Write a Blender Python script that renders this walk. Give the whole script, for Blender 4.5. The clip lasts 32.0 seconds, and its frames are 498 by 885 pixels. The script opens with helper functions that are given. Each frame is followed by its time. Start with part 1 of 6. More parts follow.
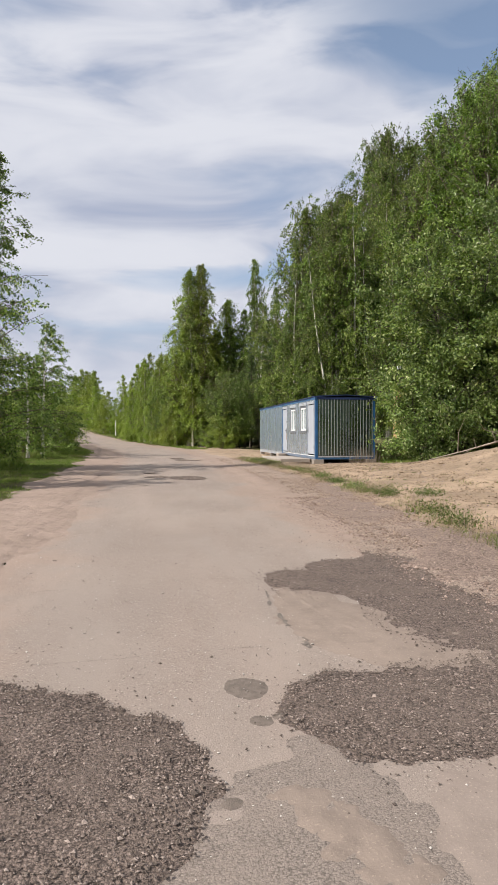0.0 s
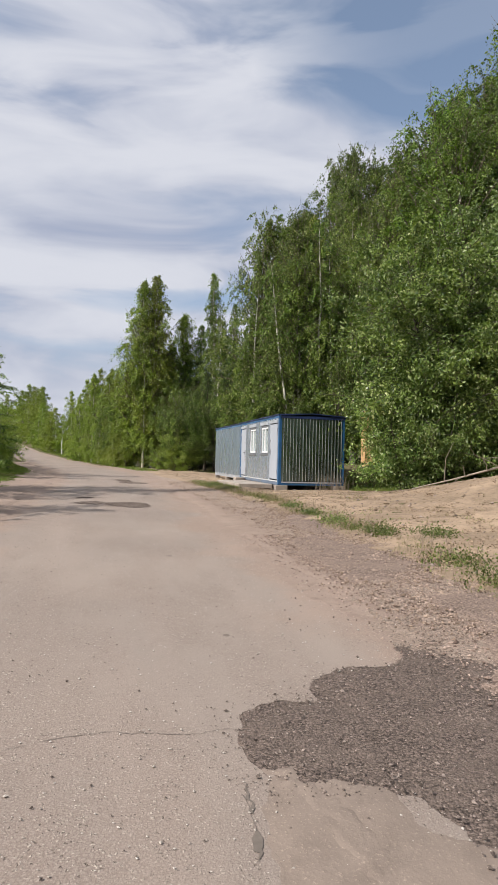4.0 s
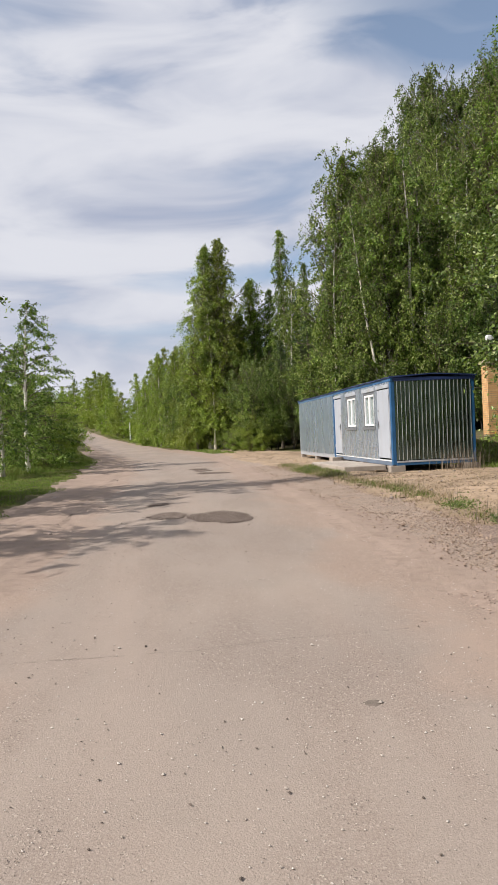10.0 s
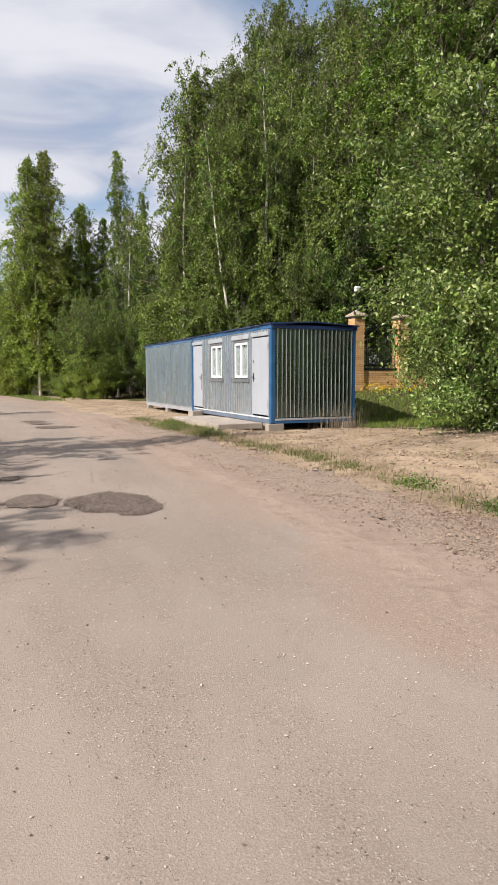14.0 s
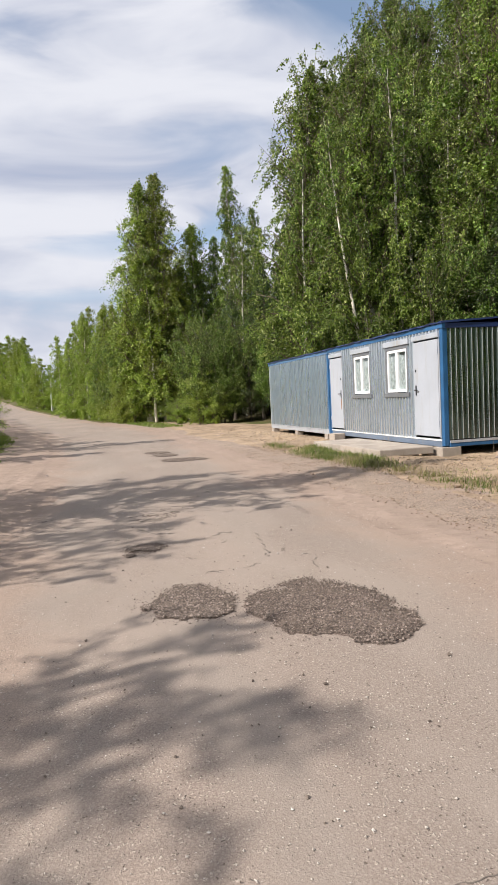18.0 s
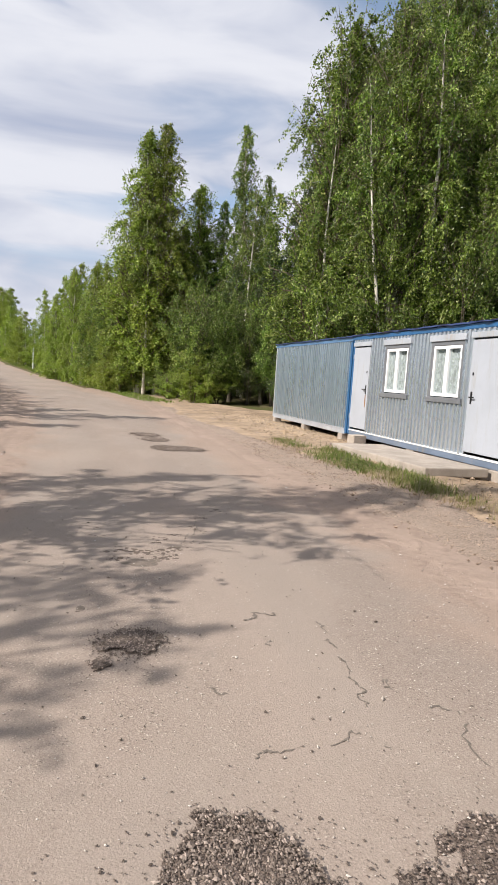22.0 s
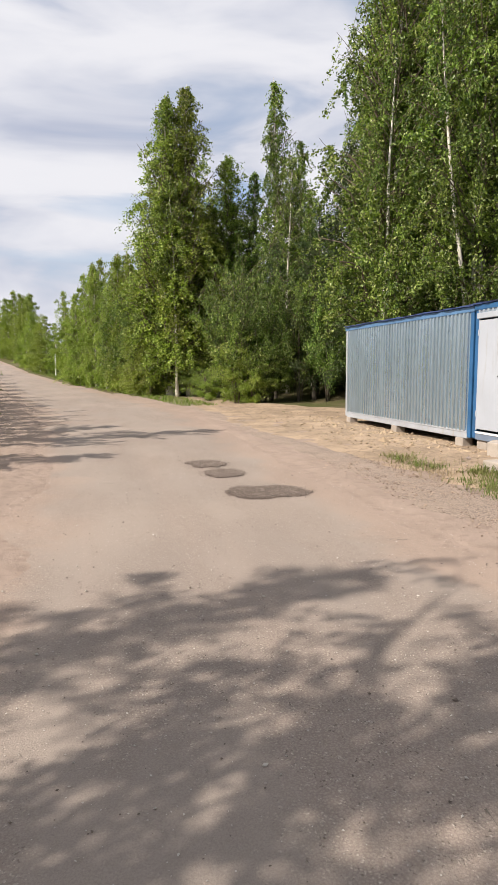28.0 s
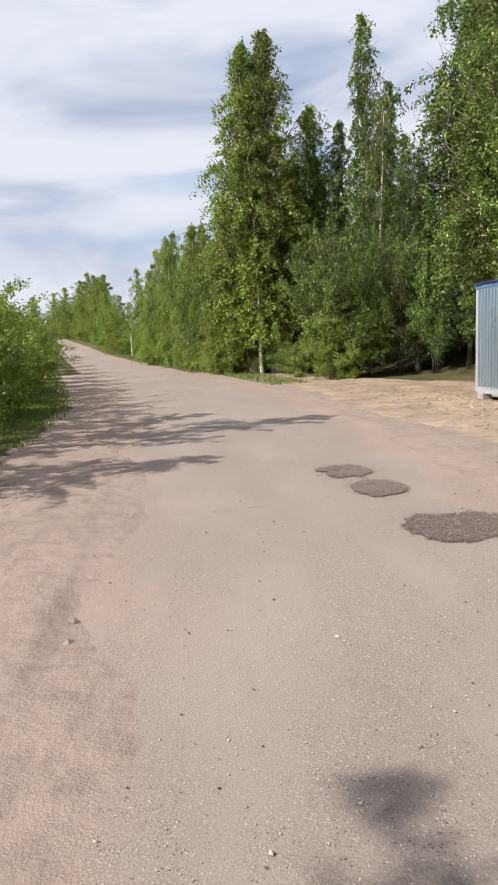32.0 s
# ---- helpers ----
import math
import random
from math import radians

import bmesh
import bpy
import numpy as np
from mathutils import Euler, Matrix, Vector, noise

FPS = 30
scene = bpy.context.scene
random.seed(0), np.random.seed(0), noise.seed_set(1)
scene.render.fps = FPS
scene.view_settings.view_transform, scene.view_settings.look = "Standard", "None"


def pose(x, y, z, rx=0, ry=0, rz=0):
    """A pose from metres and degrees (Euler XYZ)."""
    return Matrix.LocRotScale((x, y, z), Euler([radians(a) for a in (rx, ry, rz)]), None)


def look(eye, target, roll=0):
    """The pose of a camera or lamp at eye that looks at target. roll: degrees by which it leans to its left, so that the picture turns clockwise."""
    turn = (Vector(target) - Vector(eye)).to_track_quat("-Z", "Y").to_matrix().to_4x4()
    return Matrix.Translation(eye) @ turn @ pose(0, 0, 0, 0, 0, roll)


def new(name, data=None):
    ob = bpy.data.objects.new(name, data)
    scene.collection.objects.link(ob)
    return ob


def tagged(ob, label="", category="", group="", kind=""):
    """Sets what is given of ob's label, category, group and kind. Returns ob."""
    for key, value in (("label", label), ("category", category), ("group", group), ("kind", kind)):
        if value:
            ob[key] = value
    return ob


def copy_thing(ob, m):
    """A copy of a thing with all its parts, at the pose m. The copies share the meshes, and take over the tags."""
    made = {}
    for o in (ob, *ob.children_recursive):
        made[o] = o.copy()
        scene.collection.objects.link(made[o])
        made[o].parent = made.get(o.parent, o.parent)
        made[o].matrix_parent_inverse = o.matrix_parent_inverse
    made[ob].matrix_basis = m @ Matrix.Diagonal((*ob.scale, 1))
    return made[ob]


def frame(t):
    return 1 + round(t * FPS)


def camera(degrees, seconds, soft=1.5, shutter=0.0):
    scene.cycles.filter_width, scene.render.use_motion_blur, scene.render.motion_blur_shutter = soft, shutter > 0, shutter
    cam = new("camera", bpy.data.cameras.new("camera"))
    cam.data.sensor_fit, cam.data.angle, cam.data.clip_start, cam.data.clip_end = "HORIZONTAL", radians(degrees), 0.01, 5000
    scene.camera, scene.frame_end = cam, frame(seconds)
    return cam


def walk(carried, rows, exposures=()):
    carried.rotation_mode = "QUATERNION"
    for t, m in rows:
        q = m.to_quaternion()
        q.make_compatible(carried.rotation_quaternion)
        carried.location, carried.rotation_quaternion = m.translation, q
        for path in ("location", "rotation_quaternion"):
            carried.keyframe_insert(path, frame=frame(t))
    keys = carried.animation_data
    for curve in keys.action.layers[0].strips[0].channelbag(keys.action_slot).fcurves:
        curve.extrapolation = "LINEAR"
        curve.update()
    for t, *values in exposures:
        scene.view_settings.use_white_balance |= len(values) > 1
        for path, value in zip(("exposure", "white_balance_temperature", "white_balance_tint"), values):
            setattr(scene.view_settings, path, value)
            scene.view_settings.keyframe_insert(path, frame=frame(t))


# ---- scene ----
cam = camera(43.9, 32.0, soft=1.1)
PATH = [
    (0, (-1.159, 1.677, 1.291), (-0.858, 3.654, 1.263), -0.1),
    (0.5, (-1.093, 1.944, 1.293), (-0.844, 3.924, 1.158), 2.7),
    (1, (-1.06, 2.247, 1.335), (-0.869, 4.237, 1.277), 4.4),
    (1.5, (-0.928, 2.668, 1.277), (-0.822, 4.663, 1.184), 3.0),
    (2, (-0.868, 2.939, 1.304), (-0.834, 4.936, 1.201), 2.5),
    (2.5, (-0.979, 3.17, 1.252), (-0.934, 5.167, 1.155), 2.4),
    (3, (-0.959, 3.536, 1.212), (-0.746, 5.517, 1.039), 2.9),
    (3.5, (-0.895, 3.913, 1.192), (-0.43, 5.856, 1.281), 1.8),
    (5.5, (-0.586, 5.693, 1.301), (-0.24, 7.657, 1.149), -0.6),
    (6, (-0.655, 5.882, 1.353), (-0.198, 7.826, 1.242), -0.9),
    (6.5, (-0.596, 6.217, 1.323), (-0.364, 8.2, 1.202), -1.6),
    (7, (-0.6, 6.725, 1.312), (-0.368, 8.699, 1.092), -2.1),
    (7.5, (-0.706, 6.956, 1.356), (-0.326, 8.914, 1.219), -0.6),
    (8, (-0.69, 7.289, 1.326), (-0.402, 9.26, 1.148), -1.7),
    (8.5, (-0.706, 7.701, 1.351), (-0.349, 9.657, 1.138), -2.1),
    (9, (-0.755, 7.871, 1.369), (-0.271, 9.802, 1.177), -0.3),
    (9.5, (-0.891, 8.075, 1.387), (-0.604, 10.043, 1.18), -1.9),
    (10, (-0.951, 8.567, 1.383), (-0.713, 10.553, 1.35), -2.4),
    (10.5, (-1.061, 8.936, 1.402), (-0.734, 10.904, 1.27), -3.7),
    (11, (-1.21, 9.19, 1.447), (-0.904, 11.153, 1.216), -2.8),
    (11.5, (-1.248, 9.652, 1.421), (-0.966, 11.631, 1.358), -4.1),
    (12, (-1.302, 9.962, 1.404), (-0.882, 11.912, 1.255), -1.9),
    (12.5, (-1.427, 10.266, 1.448), (-1.06, 12.225, 1.279), -0.9),
    (13, (-1.46, 10.678, 1.419), (-1.152, 12.654, 1.376), -1.6),
    (13.5, (-1.443, 11.013, 1.419), (-0.927, 12.935, 1.221), -1.5),
    (14, (-1.553, 11.254, 1.469), (-0.762, 13.079, 1.255), -0.1),
    (14.5, (-1.58, 11.568, 1.451), (-0.948, 13.45, 1.207), -1.8),
    (16.5, (-1.635, 12.924, 1.449), (-1.098, 14.836, 1.213), 0.6),
    (17, (-1.611, 13.312, 1.454), (-0.899, 15.165, 1.207), 0.8),
    (17.5, (-1.646, 13.641, 1.474), (-1.019, 15.516, 1.176), -1.5),
    (18, (-1.628, 14.116, 1.459), (-1.155, 16.054, 1.315), -2.9),
    (18.5, (-1.667, 14.397, 1.465), (-1.146, 16.315, 1.247), -0.2),
    (19, (-1.772, 14.654, 1.533), (-1.321, 16.578, 1.222), 0.8),
    (19.5, (-1.741, 15.122, 1.461), (-1.398, 17.077, 1.218), 1.5),
    (20, (-1.701, 15.39, 1.483), (-1.296, 17.322, 1.162), 0.0),
    (20.5, (-1.678, 15.716, 1.511), (-1.173, 17.634, 1.257), 0.3),
    (21, (-1.617, 16.038, 1.47), (-1.142, 17.958, 1.177), 0.5),
    (21.5, (-1.556, 16.35, 1.495), (-1.161, 18.287, 1.193), 0.3),
    (22, (-1.565, 16.663, 1.503), (-1.03, 18.579, 1.299), 3.8),
    (22.5, (-1.64, 16.958, 1.516), (-1.21, 18.87, 1.118), 3.6),
    (23, (-1.644, 17.352, 1.505), (-1.299, 19.302, 1.226), 0.4),
    (23.5, (-1.75, 17.647, 1.526), (-1.445, 19.609, 1.286), 0.8),
    (24, (-1.84, 17.956, 1.529), (-1.591, 19.907, 1.163), 0.9),
    (24.5, (-1.876, 18.303, 1.539), (-1.828, 20.289, 1.309), 1.5),
    (25, (-1.891, 18.628, 1.547), (-1.671, 20.597, 1.276), 0.6),
    (25.5, (-1.954, 18.957, 1.578), (-1.682, 20.93, 1.389), 1.7),
    (26, (-1.852, 19.428, 1.564), (-1.573, 21.407, 1.487), 1.0),
    (26.5, (-1.788, 19.8, 1.531), (-1.333, 21.727, 1.25), -0.1),
    (28.5, (-1.595, 21.088, 1.601), (-1.158, 23.026, 1.374), -0.4),
    (29, (-1.635, 21.324, 1.604), (-1.33, 23.276, 1.296), -1.4),
    (29.5, (-1.643, 21.629, 1.634), (-1.359, 23.598, 1.424), -3.4),
    (30, (-1.654, 21.965, 1.613), (-1.285, 23.91, 1.325), -2.4),
    (30.5, (-1.733, 22.264, 1.639), (-1.457, 24.218, 1.317), -0.5),
    (31, (-1.726, 22.646, 1.619), (-1.534, 24.629, 1.451), -3.7),
    (31.5, (-1.845, 22.969, 1.608), (-1.667, 24.946, 1.364), -0.7),
    (32, (-1.957, 23.221, 1.649), (-1.746, 25.184, 1.334), -2.9),
]
walk(cam, [(t, look(eye, target, roll)) for t, eye, target, roll in PATH], ((0, 0.28, 6400, 10), (2, 0.17, 6300, 10), (3.2, 0.18, 6300, 10), (6, 0.23, 6500, 10), (10, 0.27, 6450, 10), (12, 0.28, 6350, 10), (13, 0.22, 6350, 10), (14, 0.38, 6500, 10), (18, 0.42, 6450, 10), (22, 0.42, 6450, 10), (24, 0.46, 6320, 10), (26, 0.42, 6350, 10), (29, 0.48, 6750, 10), (32, 0.43, 6250, 10)))

# ---- world, sun, exposure ----
SUN_EL, SUN_AZ = 41.0, 253.0          # degrees; azimuth clockwise from +y
world = bpy.data.worlds.new("world")
scene.world = world
world.use_nodes = True
wn, wl = world.node_tree.nodes, world.node_tree.links
wn.clear()


def wnode(kind, **kw):
    n = wn.new(kind)
    for k, v in kw.items():
        n.inputs[k].default_value = v
    return n


def wmath(op, a, b=None, c=None, clamp=False):
    n = wn.new("ShaderNodeMath")
    n.operation, n.use_clamp = op, clamp
    for i, v in enumerate((a, b, c)):
        if v is None:
            continue
        if isinstance(v, (int, float)):
            n.inputs[i].default_value = v
        else:
            wl.new(v, n.inputs[i])
    return n.outputs[0]


def wramp(v, lo, hi):
    n = wn.new("ShaderNodeMapRange")
    n.interpolation_type = "SMOOTHSTEP"
    wl.new(v, n.inputs["Value"])
    n.inputs["From Min"].default_value, n.inputs["From Max"].default_value = lo, hi
    return n.outputs["Result"]


sky = wn.new("ShaderNodeTexSky")
sky.sky_type, sky.sun_disc = "NISHITA", False
sky.sun_elevation, sky.sun_rotation = radians(SUN_EL), radians(SUN_AZ)
sky.air_density, sky.dust_density, sky.ozone_density = 1.0, 1.2, 1.5
tc = wn.new("ShaderNodeTexCoord")
sep = wn.new("ShaderNodeSeparateXYZ")
wl.new(tc.outputs["Generated"], sep.inputs[0])
# azimuth and elevation in degrees
az = wmath("MULTIPLY", wmath("ARCTAN2", sep.outputs["X"], sep.outputs["Y"]), 57.2958)
el = wmath("MULTIPLY", wmath("ARCSINE", sep.outputs["Z"]), 57.2958)
comb = wn.new("ShaderNodeCombineXYZ")
wl.new(wmath("MULTIPLY", az, 0.040), comb.inputs[0])
wl.new(wmath("MULTIPLY", el, 0.075), comb.inputs[1])
big = wnode("ShaderNodeTexNoise", Scale=1.0, Detail=4.0, Roughness=0.5, Distortion=0.5)
wl.new(comb.outputs[0], big.inputs["Vector"])
rot = wn.new("ShaderNodeMapping")
rot.inputs["Rotation"].default_value = (0, 0, -0.55)
rot.inputs["Scale"].default_value = (0.8, 1.7, 1)
wl.new(comb.outputs[0], rot.inputs["Vector"])
wisp = wnode("ShaderNodeTexNoise", Scale=1.7, Detail=5.0, Roughness=0.48, Distortion=0.6)
wl.new(rot.outputs[0], wisp.inputs["Vector"])
warp = wmath("MULTIPLY", wmath("SUBTRACT", big.outputs["Fac"], 0.5), 16.0)
warp2 = wmath("MULTIPLY", wmath("SUBTRACT", wisp.outputs["Fac"], 0.5), 5.0)


def patch(a0, e0, ra, re, k=1.0):
    """A soft oval in the sky round azimuth a0 and elevation e0."""
    da = wmath("DIVIDE", wmath("SUBTRACT", wmath("ADD", az, warp), a0), ra)
    de = wmath("DIVIDE", wmath("SUBTRACT", wmath("ADD", el, warp2), e0), re)
    d = wmath("ADD", wmath("MULTIPLY", da, da), wmath("MULTIPLY", de, de))
    return wmath("MULTIPLY", wmath("SUBTRACT", 1.0, wramp(d, 0.0, 1.0)), k)


cover = wmath("ADD", wramp(wisp.outputs["Fac"], 0.16, 0.62), 0.32)
for p in (patch(31, 35, 24, 11, 1.2), patch(5, 14.3, 16, 1.9, 0.7), patch(12, 22.5, 8, 3.2, 0.25), patch(-22, 23, 14, 4, 0.4), patch(-2, 9.5, 10, 1.2, 0.3), patch(-18, 33, 16, 8, 0.4)):
    cover = wmath("SUBTRACT", cover, p)
cover = wmath("ADD", cover, wmath("ADD", patch(13, 27.5, 12, 3.2, 0.5), patch(-6, 18, 18, 4.5, 0.5)), clamp=True)
cloudcol = wn.new("ShaderNodeMix")
cloudcol.data_type = "RGBA"
wl.new(wramp(wmath("ADD", wmath("MULTIPLY", wisp.outputs["Fac"], 0.75), wmath("MULTIPLY", big.outputs["Fac"], 0.25)), 0.28, 0.62), cloudcol.inputs["Factor"])
CLOUD = 6.4
cloudcol.inputs["A"].default_value = (0.53 * CLOUD, 0.585 * CLOUD, 0.75 * CLOUD, 1)
cloudcol.inputs["B"].default_value = (0.97 * CLOUD, 0.98 * CLOUD, 1.05 * CLOUD, 1)
clear = wn.new("ShaderNodeMix")
clear.data_type, clear.blend_type = "RGBA", "ADD"
clear.inputs["Factor"].default_value = 1.0
clear.inputs["B"].default_value = (0.9, 1.0, 1.1, 1)
wl.new(sky.outputs[0], clear.inputs["A"])
skymix = wn.new("ShaderNodeMix")
skymix.data_type = "RGBA"
wl.new(cover, skymix.inputs["Factor"])
wl.new(clear.outputs["Result"], skymix.inputs["A"])
wl.new(cloudcol.outputs["Result"], skymix.inputs["B"])
bg = wnode("ShaderNodeBackground", Strength=0.10)
wl.new(skymix.outputs["Result"], bg.inputs["Color"])
wout = wn.new("ShaderNodeOutputWorld")
wl.new(bg.outputs[0], wout.inputs["Surface"])

sun = new("sun", bpy.data.lights.new("sun", "SUN"))
sun.data.energy, sun.data.angle, sun.data.color = 4.9, radians(0.53), (1.0, 0.93, 0.84)
sa, se = radians(SUN_AZ), radians(SUN_EL)
sun.matrix_world = look((math.sin(sa) * math.cos(se) * 80, math.cos(sa) * math.cos(se) * 80, math.sin(se) * 80), (0, 0, 0))


# ---- material helpers ----
class Mat:
    """A small builder for procedural node materials."""

    def __init__(self, name, rough=0.8, metal=0.0, spec=0.5):
        self.m = bpy.data.materials.new(name)
        self.m.use_nodes = True
        self.t = self.m.node_tree
        self.p = self.t.nodes["Principled BSDF"]
        self.p.inputs["Roughness"].default_value = rough
        self.p.inputs["Metallic"].default_value = metal
        self.p.inputs["Specular IOR Level"].default_value = spec
        self.geo = self.t.nodes.new("ShaderNodeNewGeometry")
        self.tex = self.t.nodes.new("ShaderNodeTexCoord")
        self.info = self.t.nodes.new("ShaderNodeObjectInfo")

    def link(self, a, b):
        self.t.links.new(a, b)

    def coords(self, scale=(1, 1, 1), local=False):
        n = self.t.nodes.new("ShaderNodeMapping")
        n.inputs["Scale"].default_value = scale
        self.link(self.tex.outputs["Object"] if local else self.geo.outputs["Position"], n.inputs["Vector"])
        return n.outputs[0]

    def noise(self, scale, detail=4, rough=0.55, vec=None, distort=0.0):
        n = self.t.nodes.new("ShaderNodeTexNoise")
        n.inputs["Scale"].default_value, n.inputs["Detail"].default_value = scale, detail
        n.inputs["Roughness"].default_value, n.inputs["Distortion"].default_value = rough, distort
        self.link(vec if vec is not None else self.geo.outputs["Position"], n.inputs["Vector"])
        return n.outputs["Fac"]

    def voronoi(self, scale, vec=None, feature="F1", out="Distance"):
        n = self.t.nodes.new("ShaderNodeTexVoronoi")
        n.feature = feature
        n.inputs["Scale"].default_value = scale
        self.link(vec if vec is not None else self.geo.outputs["Position"], n.inputs["Vector"])
        return n.outputs[out]

    def ramp(self, v, lo, hi, a=0.0, b=1.0):
        n = self.t.nodes.new("ShaderNodeMapRange")
        n.interpolation_type = "SMOOTHSTEP"
        self.link(v, n.inputs["Value"])
        for k, x in zip(("From Min", "From Max", "To Min", "To Max"), (lo, hi, a, b)):
            n.inputs[k].default_value = x
        return n.outputs["Result"]

    def math(self, op, a, b):
        n = self.t.nodes.new("ShaderNodeMath")
        n.operation = op
        for i, v in enumerate((a, b)):
            if isinstance(v, (int, float)):
                n.inputs[i].default_value = v
            else:
                self.link(v, n.inputs[i])
        return n.outputs[0]

    def mix(self, f, a, b, blend="MIX"):
        n = self.t.nodes.new("ShaderNodeMix")
        n.data_type, n.blend_type = "RGBA", blend
        for k, v in (("Factor", f), ("A", a), ("B", b)):
            if isinstance(v, (int, float)):
                n.inputs[k].default_value = v
            elif isinstance(v, tuple):
                n.inputs[k].default_value = v
            else:
                self.link(v, n.inputs[k])
        return n.outputs["Result"]

    def color(self, c):
        if isinstance(c, tuple):
            self.p.inputs["Base Color"].default_value = c
        else:
            self.link(c, self.p.inputs["Base Color"])
        return self

    def rough(self, v):
        self.link(v, self.p.inputs["Roughness"])
        return self

    def bump(self, h, strength=0.4, dist=0.01):
        n = self.t.nodes.new("ShaderNodeBump")
        n.inputs["Strength"].default_value, n.inputs["Distance"].default_value = strength, dist
        self.link(h, n.inputs["Height"])
        self.link(n.outputs[0], self.p.inputs["Normal"])
        return self


def uv_x(m):
    n = m.t.nodes.new("ShaderNodeSeparateXYZ")
    m.link(m.tex.outputs["UV"], n.inputs[0])
    return n.outputs["X"]


# ---- materials ----
def m_road():
    m = Mat("dusty_asphalt", 0.92, spec=0.25)
    u = uv_x(m)
    n1, n2, n3 = m.noise(0.35, 5), m.noise(2.3, 5, 0.6), m.noise(140, 3, 0.75)
    streak = m.noise(1.0, 4, 0.55, m.coords((1.6, 0.12, 1)))
    base = m.mix(m.ramp(n1, 0.35, 0.65), (0.292, 0.243, 0.210, 1), (0.328, 0.270, 0.230, 1))
    base = m.mix(m.ramp(streak, 0.45, 0.75, 0, 0.6), base, (0.345, 0.275, 0.232, 1))
    base = m.mix(m.ramp(n2, 0.55, 0.8, 0, 0.45), base, (0.273, 0.236, 0.202, 1))
    right = m.ramp(m.math("ADD", u, m.ramp(m.noise(0.55, 5, 0.6), 0.25, 0.75, -0.13, 0.13)), 0.78, 0.95)
    left = m.ramp(m.math("SUBTRACT", u, m.ramp(m.noise(0.7, 5, 0.6), 0.25, 0.75, -0.1, 0.1)), 0.20, 0.02)
    base = m.mix(m.math("MULTIPLY", m.math("ADD", right, left), 0.8), base, (0.352, 0.262, 0.210, 1))
    bare = m.ramp(m.noise(0.9, 4, 0.6, m.coords((1.3, 0.45, 1))), 0.38, 0.60, 0.12, 1.0)
    wn1 = m.t.nodes.new("ShaderNodeTexNoise")
    wn1.inputs["Scale"].default_value, wn1.inputs["Detail"].default_value = 75.0, 2.0
    m.link(m.geo.outputs["Position"], wn1.inputs["Vector"])
    shove = m.t.nodes.new("ShaderNodeVectorMath")
    shove.operation = "MULTIPLY_ADD"
    m.link(wn1.outputs["Color"], shove.inputs[0])
    shove.inputs[1].default_value = (0.022, 0.022, 0.0)
    m.link(m.geo.outputs["Position"], shove.inputs[2])
    v = m.voronoi(62, shove.outputs[0])
    chip = m.math("MULTIPLY", m.math("MULTIPLY", m.ramp(v, 0.14, 0.36, 1, 0), m.ramp(m.noise(22, 2), 0.38, 0.60)), bare)
    base = m.mix(m.math("MULTIPLY", chip, 0.9), base, (0.556, 0.485, 0.406, 1))
    far_off = m.t.nodes.new("ShaderNodeVectorMath")
    far_off.operation = "ADD"
    far_off.inputs[1].default_value = (7.31, 3.17, 0.0)
    m.link(shove.outputs[0], far_off.inputs[0])
    v2 = m.voronoi(54, far_off.outputs[0])
    pit = m.math("MULTIPLY", m.math("MULTIPLY", m.ramp(v2, 0.10, 0.27, 1, 0), m.ramp(m.noise(11, 2), 0.44, 0.58)), bare)
    base = m.mix(m.math("MULTIPLY", pit, 0.9), base, (0.072, 0.058, 0.048, 1))
    v3 = m.voronoi(105)
    base = m.mix(m.math("MULTIPLY", m.ramp(v3, 0.34, 0.66, 0, 0.42), bare), base, (0.175, 0.126, 0.103, 1))
    base = m.mix(m.ramp(n3, 0.38, 0.68, 0, 0.65), base, m.mix(0.5, base, (0.154, 0.125, 0.103, 1)))
    h = m.math("ADD", m.math("MULTIPLY", n3, 0.9), m.math("SUBTRACT", m.math("SUBTRACT", chip, pit), m.math("MULTIPLY", v3, 0.3)))
    return m.color(base).bump(h, 0.6, 0.005).m


def m_patch(name, a, b, dust, bumpy=0.010, fine=100):
    m = Mat(name, 0.9, spec=0.3)
    warp = m.coords((1, 1.2, 1))
    v = m.voronoi(fine, warp, out="Distance")
    c = m.voronoi(fine, warp, out="Color")
    sepc = m.t.nodes.new("ShaderNodeSeparateColor")
    m.link(c, sepc.inputs[0])
    grain = m.noise(fine * 1.3, 3, 0.85)
    base = m.mix(m.math("MULTIPLY", m.math("ADD", sepc.outputs[0], m.ramp(grain, 0.36, 0.64)), 0.5), a, b)
    base = m.mix(m.ramp(v, 0.45, 0.8, 0, 0.6), base, tuple(x * 0.4 for x in a[:3]) + (1,))
    base = m.mix(m.ramp(m.noise(3.0, 5, 0.6), 0.38, 0.66, 0, 0.55), base, dust)
    return m.color(base).bump(m.math("SUBTRACT", grain, m.math("MULTIPLY", v, 0.5)), 0.8, bumpy).m


def m_sand(name, a, b, c=None, relief=0.03):
    m = Mat(name, 0.95, spec=0.15)
    n1, n2, n3 = m.noise(0.9, 6, 0.62), m.noise(7, 5, 0.6), m.noise(90, 3, 0.7)
    base = m.mix(m.ramp(n1, 0.35, 0.65), a, b)
    base = m.mix(m.ramp(n2, 0.45, 0.75, 0, 0.55), base, c or tuple(x * 0.6 for x in a[:3]) + (1,))
    base = m.mix(m.ramp(n3, 0.55, 0.75, 0, 0.4), base, (0.55, 0.45, 0.36, 1))
    return m.color(base).bump(m.math("ADD", m.math("MULTIPLY", n2, 1.0), m.math("MULTIPLY", n3, 0.25)), 0.7, relief).m


